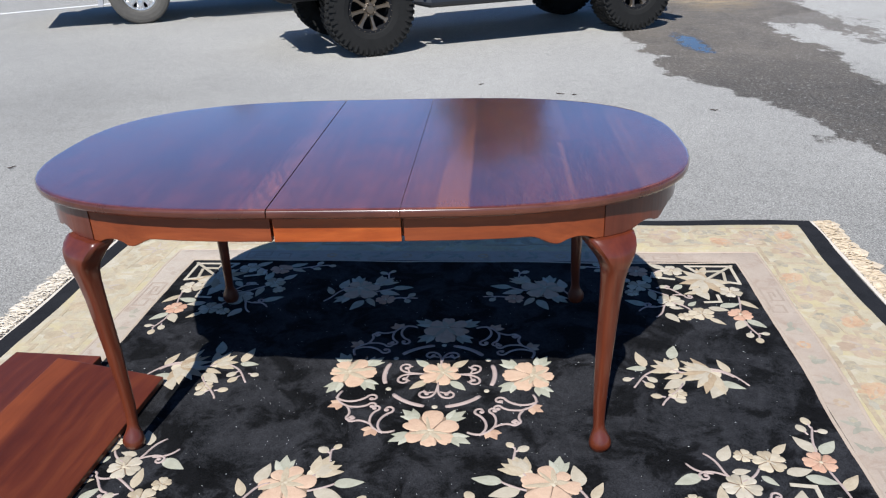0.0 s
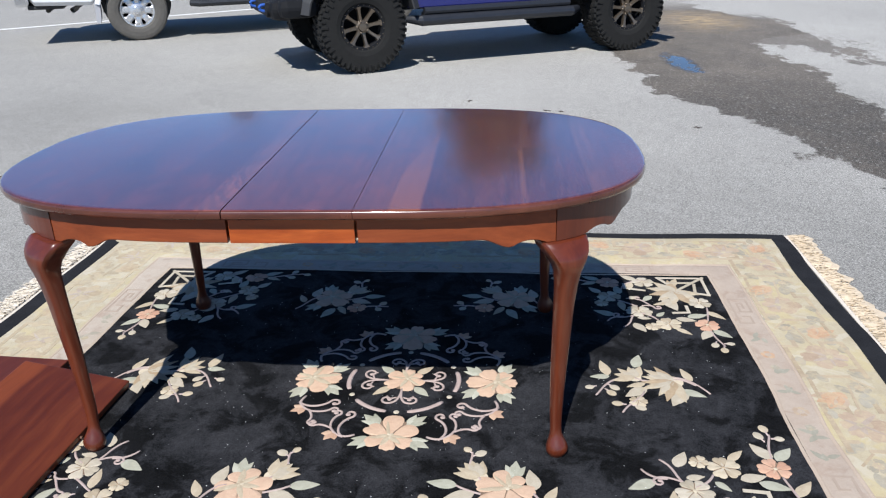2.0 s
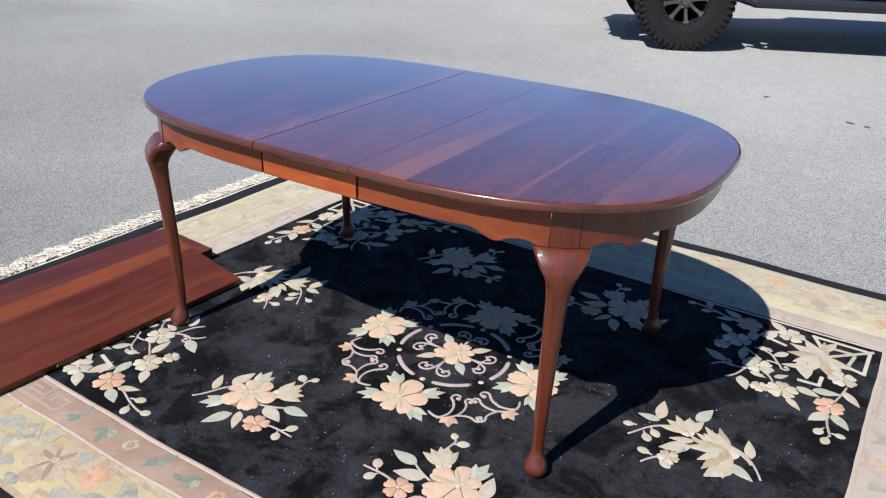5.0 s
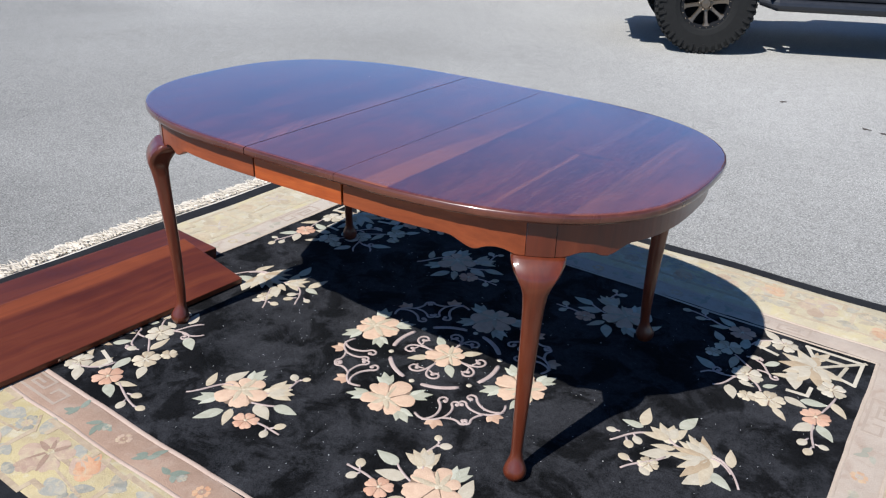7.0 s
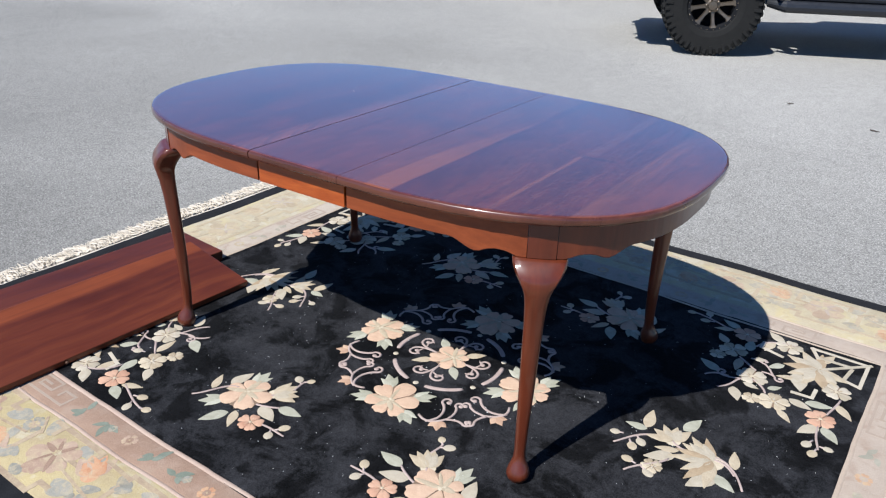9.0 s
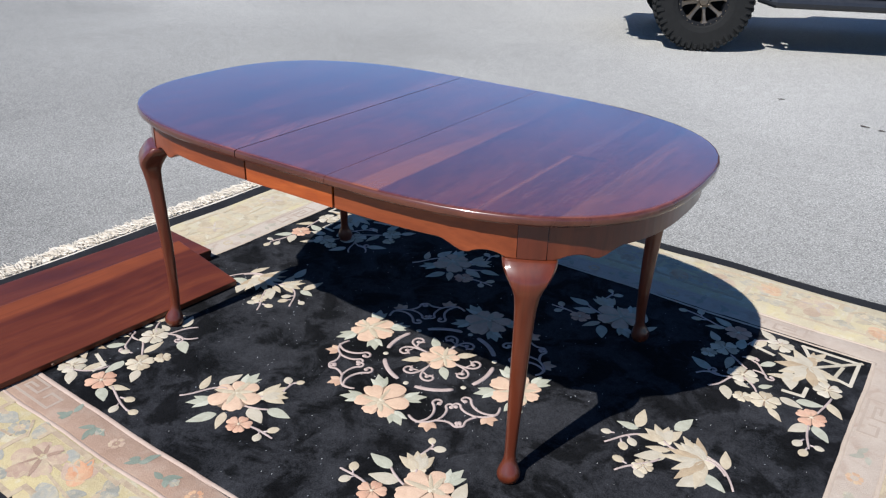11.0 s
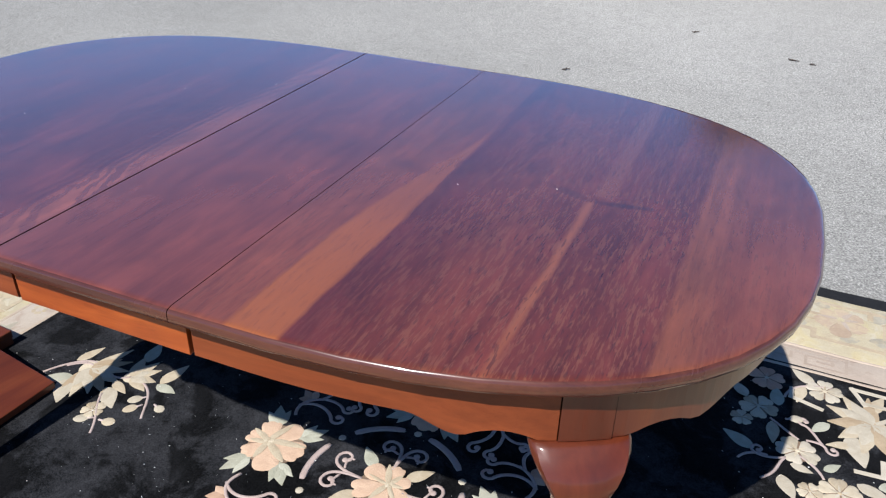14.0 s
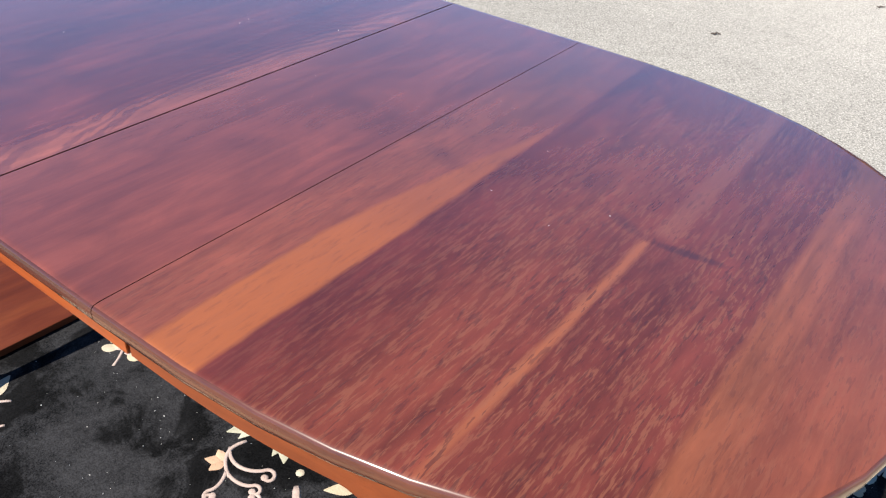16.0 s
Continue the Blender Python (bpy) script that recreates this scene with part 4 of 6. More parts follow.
def spray(parent, at, mx, my, leaves, buds, stems, blossoms=(), lobed=(), curls=()):
    """The smaller pieces of a bouquet, in its own frame: leaves and buds run from a point to a tip."""
    def P(x, y):
        return at[0] + mx * x, at[1] + my * y
    for k, (x0, y0, x1, y1) in enumerate(leaves):
        leaf_tuft(parent, P(x0, y0), P(x1, y1), (PILE_SAGE, PILE_CREAM, PILE_WHITE)[k % 3], bend=0.1 * (-1) ** k * mx * my, width=(0.21, 0.175, 0.225)[k * 7 % 3])
    for k, (x0, y0, x1, y1) in enumerate(lobed):
        lobed_leaf(parent, P(x0, y0), P(x1, y1), PILE_SAGE)
    for k, c in enumerate(stems):
        stem(parent, [P(*c[i:i + 2]) for i in (0, 2, 4, 6)], 0.0036, PILE_MAUVE)
    for k, c in enumerate(curls):
        stem(parent, [P(*c[i:i + 2]) for i in (0, 2, 4, 6)], 0.0036, PILE_MAUVE, curl=0.016 * c[8] * mx * my)
    for k, (x0, y0, x1, y1) in enumerate(buds):
        bud_tuft(parent, P(x0, y0), P(x1, y1), (PILE_WHITE, PILE_CREAM)[k % 2])
    for x, y, r, tone in blossoms:
        blossom(parent, *P(x, y), r, 9 * x + 5 * y, TONES[tone])


SIDE_LEAVES = [(0.02, -0.088, -0.027, -0.159), (0.031, -0.07, 0.077, -0.129), (0.073, -0.009, 0.149, -0.046), (0.119, 0.015, 0.198, 0.035), (-0.112, -0.04, -0.136, 0.028), (-0.085, 0.010, -0.08, 0.09)]
SIDE_LOBED = [(-0.029, 0.05, -0.036, 0.126), (-0.04, -0.052, -0.094, -0.107)]
SIDE_BUDS = [(0.177, -0.066, 0.197, -0.101), (0.186, -0.062, 0.211, -0.026), (0.087, 0.138, 0.047, 0.163), (0.085, 0.152, 0.107, 0.178)]
SIDE_STEMS = [(0.135, -0.068, 0.162, -0.061, 0.177, -0.063, 0.227, -0.065), (0.055, -0.013, 0.083, -0.005, 0.109, 0.007, 0.122, 0.018),
              (0.09, 0.105, 0.086, 0.134, 0.083, 0.144, 0.086, 0.158), (-0.05, 0.012, -0.099, 0.006, -0.098, -0.06, -0.136, -0.097), (0.05, 0.03, 0.055, 0.04, 0.06, 0.05, 0.07, 0.06)]
END_LEAVES = [(-0.072, 0.084, -0.04, 0.16), (-0.051, -0.011, -0.109, -0.042), (-0.05, -0.04, -0.126, -0.083), (-0.159, 0.026, -0.221, 0.013), (-0.164, 0.031, -0.17, 0.122),
              (0.063, -0.05, 0.023, -0.139), (0.054, -0.045, 0.12, -0.089), (0.099, 0.008, 0.067, 0.078)]
END_BUDS = [(-0.205, -0.034, -0.240, -0.046), (-0.181, -0.047, -0.150, -0.089), (-0.172, -0.018, -0.131, -0.06), (-0.124, -0.134, -0.166, -0.127), (-0.11, -0.133, -0.064, -0.161)]
END_STEMS = [(-0.10, 0.02, -0.172, 0.01, -0.183, -0.043, -0.212, -0.087), (-0.06, -0.06, -0.08, -0.109, -0.117, -0.124, -0.141, -0.177),
             (0.032, 0.02, 0.06, 0.037, 0.107, 0.005, 0.14, -0.065), (0.036, 0.01, 0.06, 0.022, 0.09, 0.002, 0.105, -0.02), (-0.08, 0.02, -0.06, 0.0, -0.04, 0.0, 0.0, 0.0)]
CORNER_BLOSSOMS = [(0.274, 0.077, 0.046, "ivory"), (0.088, 0.258, 0.046, "ivory"), (0.325, 0.335, 0.05, "ivory"), (0.231, 0.434, 0.046, "gold"), (0.096, 0.436, 0.045, "rose"),
                   (0.424, 0.211, 0.045, "cream"), (0.415, 0.085, 0.046, "rose"), (0.292, 0.456, 0.027, "gold"), (0.456, 0.272, 0.027, "gold")]
CORNER_LEAVES = [(0.259, 0.203, 0.304, 0.247), (0.204, 0.257, 0.262, 0.289), (0.209, 0.223, 0.191, 0.327), (0.123, 0.185, 0.064, 0.168), (0.17, 0.116, 0.129, 0.042),
                 (0.337, 0.387, 0.287, 0.39), (0.266, 0.375, 0.228, 0.344), (0.212, 0.466, 0.159, 0.506), (0.197, 0.387, 0.13, 0.413), (0.153, 0.379, 0.08, 0.347), (0.073, 0.328, 0.027, 0.395),
                 (0.094, 0.476, 0.128, 0.548), (0.081, 0.472, 0.036, 0.534), (0.388, 0.254, 0.371, 0.332), (0.455, 0.185, 0.49, 0.129), (0.377, 0.186, 0.398, 0.113), (0.324, 0.077, 0.344, 0.151),
                 (0.299, 0.057, 0.361, 0.02), (0.448, 0.063, 0.511, 0.022), (0.462, 0.078, 0.521, 0.115)]
CORNER_LEAVES_FAR = [(0.354, 0.431, 0.328, 0.5), (0.418, 0.369, 0.496, 0.342)]
CORNER_BUDS = [(0.09, 0.554, 0.108, 0.602), (0.072, 0.584, 0.082, 0.645), (0.069, 0.571, 0.033, 0.571), (0.536, 0.069, 0.591, 0.087), (0.558, 0.051, 0.576, 0.01), (0.602, 0.044, 0.641, 0.053), (0.359, 0.231, 0.320, 0.215)]
CORNER_STEMS = [(0.32, 0.35, 0.292, 0.364, 0.275, 0.38, 0.264, 0.405), (0.068, 0.297, 0.071, 0.339, 0.081, 0.373, 0.086, 0.403), (0.095, 0.47, 0.088, 0.552, 0.073, 0.563, 0.069, 0.59),
                (0.324, 0.294, 0.351, 0.278, 0.37, 0.258, 0.393, 0.243), (0.367, 0.145, 0.359, 0.094, 0.327, 0.067, 0.256, 0.056), (0.47, 0.086, 0.53, 0.065, 0.563, 0.048, 0.612, 0.045),
                (0.347, 0.368, 0.367, 0.394, 0.357, 0.429, 0.396, 0.461), (0.386, 0.38, 0.421, 0.381, 0.438, 0.395, 0.45, 0.418)]
CORNER_CURLS = [(0.262, 0.300, 0.287, 0.271, 0.30, 0.234, 0.32, 0.235, -1), (0.308, 0.289, 0.289, 0.285, 0.264, 0.283, 0.262, 0.305, 1),
                (0.347, 0.368, 0.385, 0.395, 0.420, 0.390, 0.424, 0.372, -1)]


def fret(parent, cx, cy, sx, sy):
    """The angular key lines in a corner of the field."""
    w = 0.012
    corner = ((0.035, 0.035, 0.035, 0.19), (0.035, 0.035, 0.21, 0.035), (0.035, 0.19, 0.10, 0.17), (0.03, 0.03, 0.15, 0.15), (0.21, 0.035, 0.18, 0.09), (0.075, 0.095, 0.085, 0.175), (0.09, 0.08, 0.18, 0.085))
    hooks = ((0.28, 0.155, 0.352, 0.135), (0.352, 0.10, 0.352, 0.135)), ((0.142, 0.34, 0.198, 0.345), (0.142, 0.29, 0.142, 0.34))
    for lines in (corner, *hooks):
        bm = bmesh.new()
        for k, (x0, y0, x1, y1) in enumerate(lines):
            a, b = Vector((cx - sx * x0, cy - sy * y0, 0)), Vector((cx - sx * x1, cy - sy * y1, 0))
            d = b - a
            m = Matrix.Translation((a + b) / 2 + Vector((0, 0, PILE + 0.0004 + 0.0001 * k))) @ Matrix.Rotation(math.atan2(d.y, d.x), 4, "Z")
            box(bm, -d.length / 2 - w / 2, d.length / 2 + w / 2, -w / 2, w / 2, -0.002, 0.0014, 0.0008, m)
        part("fret", bm, PILE_WHITE, parent, "ivory angular key pattern")


def medallion(rug):
    cx, cy = 0.004, -0.017
    med = peony(rug, cx, cy, 0.066, 0.6, TONES["peach"], name="medallion")
    for k in range(6):        # the broken ring
        a = math.pi / 3 * k
        bm = bmesh.new()
        tube(bm, [(cx + 0.178 * math.cos(a + u), cy + 0.178 * math.sin(a + u), PILE) for u in np.linspace(-0.34, 0.34, 11)], [0.0085 if 0 < i < 10 else 0.006 for i in range(11)], 6, flat=0.3)
        part("ring_arc", bm, PILE_MAUVE, med, smooth=True)
        bm = bmesh.new()
        b = a + math.pi / 6
        lathe(bm, [(0.0004, 0.0025), (0.007, 0.002), (0.0095, 0.0)], 8, Matrix.Translation((cx + 0.178 * math.cos(b), cy + 0.178 * math.sin(b), PILE)))
        part("dot", bm, PILE_WHITE, med, smooth=True)
    for k in range(4):
        a = math.pi / 2 * k

        def W(rad, ang):
            return cx + rad * math.cos(a + ang), cy + rad * math.sin(a + ang)
        leaf_tuft(med, W(0.055, 0.785), W(0.125, 0.785), PILE_SAGE if k % 2 else PILE_CREAM)
        for s in (-1, 1):
            stem(med, [W(0.05, 0.0), W(0.10, 0.0), W(0.135, s * 0.06), W(0.137, s * 0.30)], 0.004, PILE_MAUVE, curl=s * 0.021)
            stem(med, [W(0.10, s * 0.1), W(0.115, s * 0.3), W(0.115, s * 0.4), W(0.10, s * 0.42)], 0.0032, PILE_MAUVE)
        fx, fy = W(0.281, 0)
        peony(rug, fx, fy, 0.082, a, TONES["peach"])
        for s in (-1, 1):
            for b, near, far in ((1.05, 0.06, 0.135), (2.3, 0.055, 0.128)):
                lobed_leaf(med, (fx + near * math.cos(a + s * b), fy + near * math.sin(a + s * b)), (fx + far * math.cos(a + s * b), fy + far * math.sin(a + s * b)), PILE_SAGE)
            stem(med, [W(0.315, s * 0.34), W(0.35, s * 0.42), W(0.345, s * 0.52), W(0.315, s * 0.64)], 0.0042, PILE_MAUVE)
            stem(med, [W(0.34, s * 0.42), W(0.325, s * 0.58), W(0.27, s * 0.60), W(0.245, s * 0.545)], 0.0042, PILE_MAUVE, curl=-s * 0.019)
            stem(med, [W(0.318, s * 0.62), W(0.30, s * 0.69), W(0.275, s * 0.72), W(0.262, s * 0.70)], 0.004, PILE_MAUVE, curl=-s * 0.015)
            stem(med, [W(0.325, s * 0.60), W(0.325, s * 0.68), W(0.335, s * 0.73), W(0.35, s * 0.74)], 0.004, PILE_MAUVE, curl=s * 0.015)
            bm = bmesh.new()
            b = a + s * 0.53
            for turn, l in ((0.0, 0.04), (0.9, 0.034), (-0.9, 0.034)):
                petal(bm, *W(0.338, s * 0.53), b + turn, l, 0.011, 0.002, 0, PILE, 0.1)
            part("palmette", bm, PILE_PEACH, med, smooth=True)


def border_motifs(rug):
    """Faded blooms, leaves and key lines woven into the pale border."""
    rnd = random.Random(5)
    z, h = PILE + 0.0002, 0.0006
    faint = [PILE_FAINT_ROSE, PILE_BEIGE, PILE_GOLD, PILE_FAINT_TAN]
    runs = [((-FX, -FY - 0.232), (1, 0), 2 * FX), ((FX + 0.228, -FY), (0, 1), 2 * FY), ((FX, FY + 0.27), (-1, 0), 2 * FX), ((-FX - 0.245, FY), (0, -1), 2 * FY)]
    for (ox, oy), (dx, dy), length in runs:
        n = round((length + 0.24) / 0.36)
        twig = bmesh.new()

        def at(s, off):
            return ox + dx * s - dy * off, oy + dy * s + dx * off
        for k in range(n + 1):
            s = -0.12 + (length + 0.24) * k / n
            flip = (-1) ** k
            base = math.atan2(dy, dx)
            face = base + 1.57 * flip
            peony(rug, *at(s, 0.008 * flip), 0.074, face, faint, z=z, h=h, name="border_peony", apart=False)
            lily(rug, *at(s + 0.15, 0.03 * flip), 0.082, face + 0.7, 1.0, 4, [PILE_RUST, PILE_RUST, PILE_FAINT_ROSE], z=z, h=h, name="border_lily", slim=0.26, apart=False)
            blossom(rug, *at(s + 0.20, -0.05 * flip), 0.034, face, [PILE_FAINT_BLUE, PILE_GOLD, PILE_FAINT_ROSE, PILE_FAINT_TAN], z=z, h=h, name="border_blossom")
            for ds, off, turn, l, w in ((0.08, 0.055, 0.5, 0.07, 0.019), (0.09, -0.03, -0.4, 0.085, 0.02), (0.105, -0.065, 0.2, 0.065, 0.017), (0.17, -0.02, 0.9, 0.06, 0.015), (0.03, 0.08, 0.2, 0.06, 0.017),
                                        (0.0, -0.08, 3.0, 0.055, 0.015), (-0.085, 0.05, 2.4, 0.075, 0.02), (-0.09, -0.05, 3.6, 0.065, 0.018), (0.23, 0.035, 0.3, 0.06, 0.015)):
                px, py = at(s + ds, off * flip)
                petal(twig, px, py, base + turn * flip + rnd.uniform(-0.3, 0.3), l, w, h, 0, z, 0.5, bend=rnd.uniform(-0.2, 0.2))
            # a stepped key that frames each bloom, and the twigs between
            for q, (s0, o0, s1, o1, w) in enumerate(((-0.12, -0.098, 0.07, -0.098, 0.008), (0.07, -0.098, 0.07, -0.06, 0.008), (0.07, -0.06, 0.115, -0.06, 0.008), (-0.12, -0.098, -0.12, 0.04, 0.008), (-0.12, 0.098, 0.10, 0.098, 0.008),
                                                     (0.10, 0.03, 0.10, 0.098, 0.008), (0.10, 0.03, 0.06, 0.03, 0.007), (-0.08, 0.098, -0.08, 0.065, 0.008), (0.06, 0.0, 0.21, -0.02, 0.004), (0.2, -0.09, 0.25, -0.045, 0.004), (0.14, 0.09, 0.24, 0.085, 0.006))):
                a, b = Vector((*at(s + s0, o0 * flip), z + 0.00004 * q)), Vector((*at(s + s1, o1 * flip), z + 0.00004 * q))
                d = b - a
                box(twig, -d.length / 2 - w, d.length / 2 + w, -w, w, -0.001, 0.0004, 0, Matrix.Translation((a + b) / 2) @ Matrix.Rotation(math.atan2(d.y, d.x), 4, "Z"), 1)
        tagged(part("border_foliage", twig, [PILE_FAINT_BLUE, PILE_FAINT_TAN], rug, "faded woven leaves, twigs and key lines", smooth=False), kind="stuff")
        # the inner band: small blue-green sprigs and rose blooms
        ix, iy = (ox if dx else math.copysign(FX + 0.058, ox)), (oy if dy else math.copysign(FY + 0.058, oy))
        for k in range(int((length - 0.86) / 0.11)):
            s = 0.49 + 0.11 * k
            px, py = ix + dx * s, iy + dy * s
            if k % 3 == 2:
                blossom(rug, px, py, 0.024, rnd.random() * 6, [PILE_RUST if k % 2 else PILE_FAINT_ROSE, PILE_BEIGE, PILE_GOLD, PILE_BEIGE], z=z, h=h, name="border_blossom")
                continue
            bm = bmesh.new()
            for j in range(4):
                petal(bm, px + rnd.uniform(-0.012, 0.012), py + rnd.uniform(-0.012, 0.012), rnd.random() * 6.28, rnd.uniform(0.03, 0.048), 0.0085, h, 0, z, 0.3, bend=rnd.uniform(-0.3, 0.3))
            if k % 3 == 1:
                for j in range(5):
                    petal(bm, px + 0.03 * dx, py + 0.03 * dy, 1.26 * j, 0.015, 0.0065, h, 1, z, 0.8)
            part("border_sprig", bm, [PILE_TEAL, PILE_FAINT_BLUE], rug, smooth=True)
        for end in (0, 1):          # a squared spiral of key lines at each end of the band
            bm = bmesh.new()
            for x0, x1, y0, y1 in ((-0.05, 0.15, -0.036, -0.028), (0.142, 0.15, -0.0275, 0.02), (0.09, 0.1415, 0.012, 0.02), (0.09, 0.098, -0.012, 0.0115), (-0.05, -0.042, -0.0275, 0.036),
                                   (-0.0415, 0.06, 0.028, 0.036), (0.052, 0.06, -0.012, 0.0275), (-0.015, 0.0515, -0.012, -0.004), (-0.015, -0.007, -0.0035, 0.014), (-0.0065, 0.03, 0.006, 0.014)):
                box(bm, x0, x1, y0, y1, -0.001, 0.0004, 0)
            ob = part("border_key", bm, PILE_KEY, rug)
            sgn = -1 if end else 1
            ob.matrix_local = Matrix.Translation((ix + dx * (0.27 if not end else length - 0.27), iy + dy * (0.27 if not end else length - 0.27), z)) @ Matrix.Rotation(math.atan2(dy, dx), 4, "Z") @ Matrix.Diagonal((sgn, sgn, 1, 1))


def fringe(rug, side):
    """Knotted cotton strands along one end."""
    rnd = random.Random(11 + side)
    verts, faces = [], []
    x0 = OUTER[1] if side > 0 else OUTER[0]
    lo, hi = OUTER[2], OUTER[3]
    for k in range(700):
        y = lo + (hi - lo) * (k + rnd.random() * 0.8) / 700
        length = rnd.uniform(0.05, 0.09)
        wob, drift, r = rnd.uniform(0.003, 0.010), rnd.uniform(-0.022, 0.022), rnd.uniform(0.0015, 0.0034)
        ph, lift = rnd.random() * 6, rnd.uniform(0.002, 0.008)
        base = len(verts)
        steps = 7
        for i in range(steps + 1):
            u = i / steps
            px = x0 + side * (0.015 + length * u * (1.15 if side < 0 else 0.95))
            py = y + drift * u + wob * math.sin(ph + 5 * u)
            pz = 0.007 + lift * abs(math.sin(ph + 4 * u)) * (1.6 if side < 0 else 0.8)
            for a in (0, 2.1, 4.2):
                verts.append((px + 0.3 * r * math.cos(a + 1), py + r * math.cos(a), max(0.0012, pz + r * math.sin(a))))
        for i in range(steps):
            for a in range(3):
                b = (a + 1) % 3
                faces.append((base + 3 * i + a, base + 3 * i + b, base + 3 * i + 3 + b, base + 3 * i + 3 + a))
    me = bpy.data.meshes.new("fringe")
    me.from_pydata(verts, [], faces)
    me.materials.append(COTTON if side < 0 else COTTON_SOILED)
    me.shade_smooth()
    ob = new("fringe", me)
    ob.parent = rug
    tagged(ob, "cream knotted cotton fringe", kind="stuff")
    bm = bmesh.new()
    a, b = sorted((x0, x0 + side * 0.024))
    box(bm, a, b, lo + 0.004, hi - 0.004, 0.001, 0.0085, 0.002)
    part("selvage", bm, COTTON, rug, "flat woven cream end band")
    # the crumpled web from which the strands hang
    verts, faces = [], []
    for k in range(321):
        y = lo + (hi - lo) * k / 320
        for j in range(6):
            u = j / 5
            verts.append((x0 + side * (0.02 + (0.092 + 0.04 * noise.noise((y * 16, 7.0, side))) * u), y + 0.006 * noise.noise((y * 30, u * 2, 3.0)), 0.0025 + 0.012 * (1 - 0.5 * u) * (0.5 + noise.noise((y * 38, u * 2.2, side * 4.0)))))
    faces = [(6 * k + j, 6 * k + j + 1, 6 * k + j + 7, 6 * k + j + 6) for k in range(320) for j in range(5)]
    me = bpy.data.meshes.new("fringe_web")
    me.from_pydata(verts, [], faces)
    me.materials.append(COTTON if side < 0 else COTTON_SOILED)
    me.shade_smooth()
    web = new("fringe_web", me)
    web.parent = rug



def make_rug():
    rug = thing("rug", "black floral wool rug with pale gold border and cream fringe", "rug", m=RUG)
    bm = bmesh.new()
    n, m = 46, 34
    grid = [[bm.verts.new((-FX - 0.009 + (2 * FX + 0.018) * i / n, -FY - 0.009 + (2 * FY + 0.018) * j / m, PILE + 0.0006 * noise.noise((i * 0.7, j * 0.7, 3)))) for j in range(m + 1)] for i in range(n + 1)]
    for a, b in zip(grid, grid[1:]):
        for j in range(m):
            bm.faces.new((a[j], b[j], b[j + 1], a[j + 1]))
    part("field", bm, PILE_BLACK, rug, "black pile field with brushed patches", smooth=True)
    frame_band(grown(-0.002), grown(0.010), PILE + 0.0016, "field_line", PILE_LINE, rug)
    frame_band(grown(0.010), grown(0.106), PILE, "inner_border", PILE_BEIGE, rug, "dusty pink inner border band")
    frame_band(grown(0.106), grown(0.116), PILE + 0.001, "border_line", PILE_LINE, rug)
    frame_band(grown(0.116), PALE, PILE, "outer_border", PILE_GOLD, rug, "faded gold outer border band")
    frame_band(PALE, OUTER, PILE, "dark_edge", PILE_EDGE, rug, "charcoal edge band")
    medallion(rug)
    for (ax, ay), mx, my in (((-0.350, -0.562), 1, 1), ((0.331, -0.534), -1, 1), ((-0.355, 0.57), 1, 1), ((0.350, 0.588), -1, 1)):
        spray(rug, (ax, ay), mx, my, SIDE_LEAVES, SIDE_BUDS, SIDE_STEMS, [(0.106, -0.08, 0.038, "rose")], SIDE_LOBED)
        peony(rug, ax - 0.003 * mx, ay, 0.078, math.atan2(0.6 * my, -0.5 * mx), TONES["peach"])
        lily(rug, ax + 0.06 * mx, ay + 0.055 * my, 0.072, math.atan2(0.72 * my, 0.6 * mx), 1.0, 5, TONES["cream"])
    for (ax, ay), mx in (((0.825, 0.015), 1), ((-0.83, 0.0), -1)):
        spray(rug, (ax, ay), mx, 1, END_LEAVES, END_BUDS, END_STEMS, [(-0.085, -0.115, 0.03, "gold")])
        lily(rug, ax + 0.038 * mx, ay, 0.108, math.atan2(-0.25, -0.9 * mx), 1.75, 8, TONES["gold"], slim=0.135)
        lily(rug, ax - 0.08 * mx, ay + 0.02, 0.074, math.atan2(0.5, -0.5 * mx), 1.5, 5, TONES["cream"], slim=0.19)
    for sx in (-1, 1):
        for sy in (-1, 1):
            fret(rug, sx * FX, sy * FY, sx, sy)
            spray(rug, (sx * FX, sy * FY), -sx, -sy, CORNER_LEAVES + CORNER_LEAVES_FAR, CORNER_BUDS, CORNER_STEMS, CORNER_BLOSSOMS, (), CORNER_CURLS)
            lily(rug, sx * (FX - 0.165), sy * (FY - 0.165), 0.115, math.atan2(-sy * 0.8, -sx * 0.8), 2.6, 9, TONES["gold"], slim=0.155)
    border_motifs(rug)
    for side in (-1, 1):
        fringe(rug, side)
    return rug


make_rug()


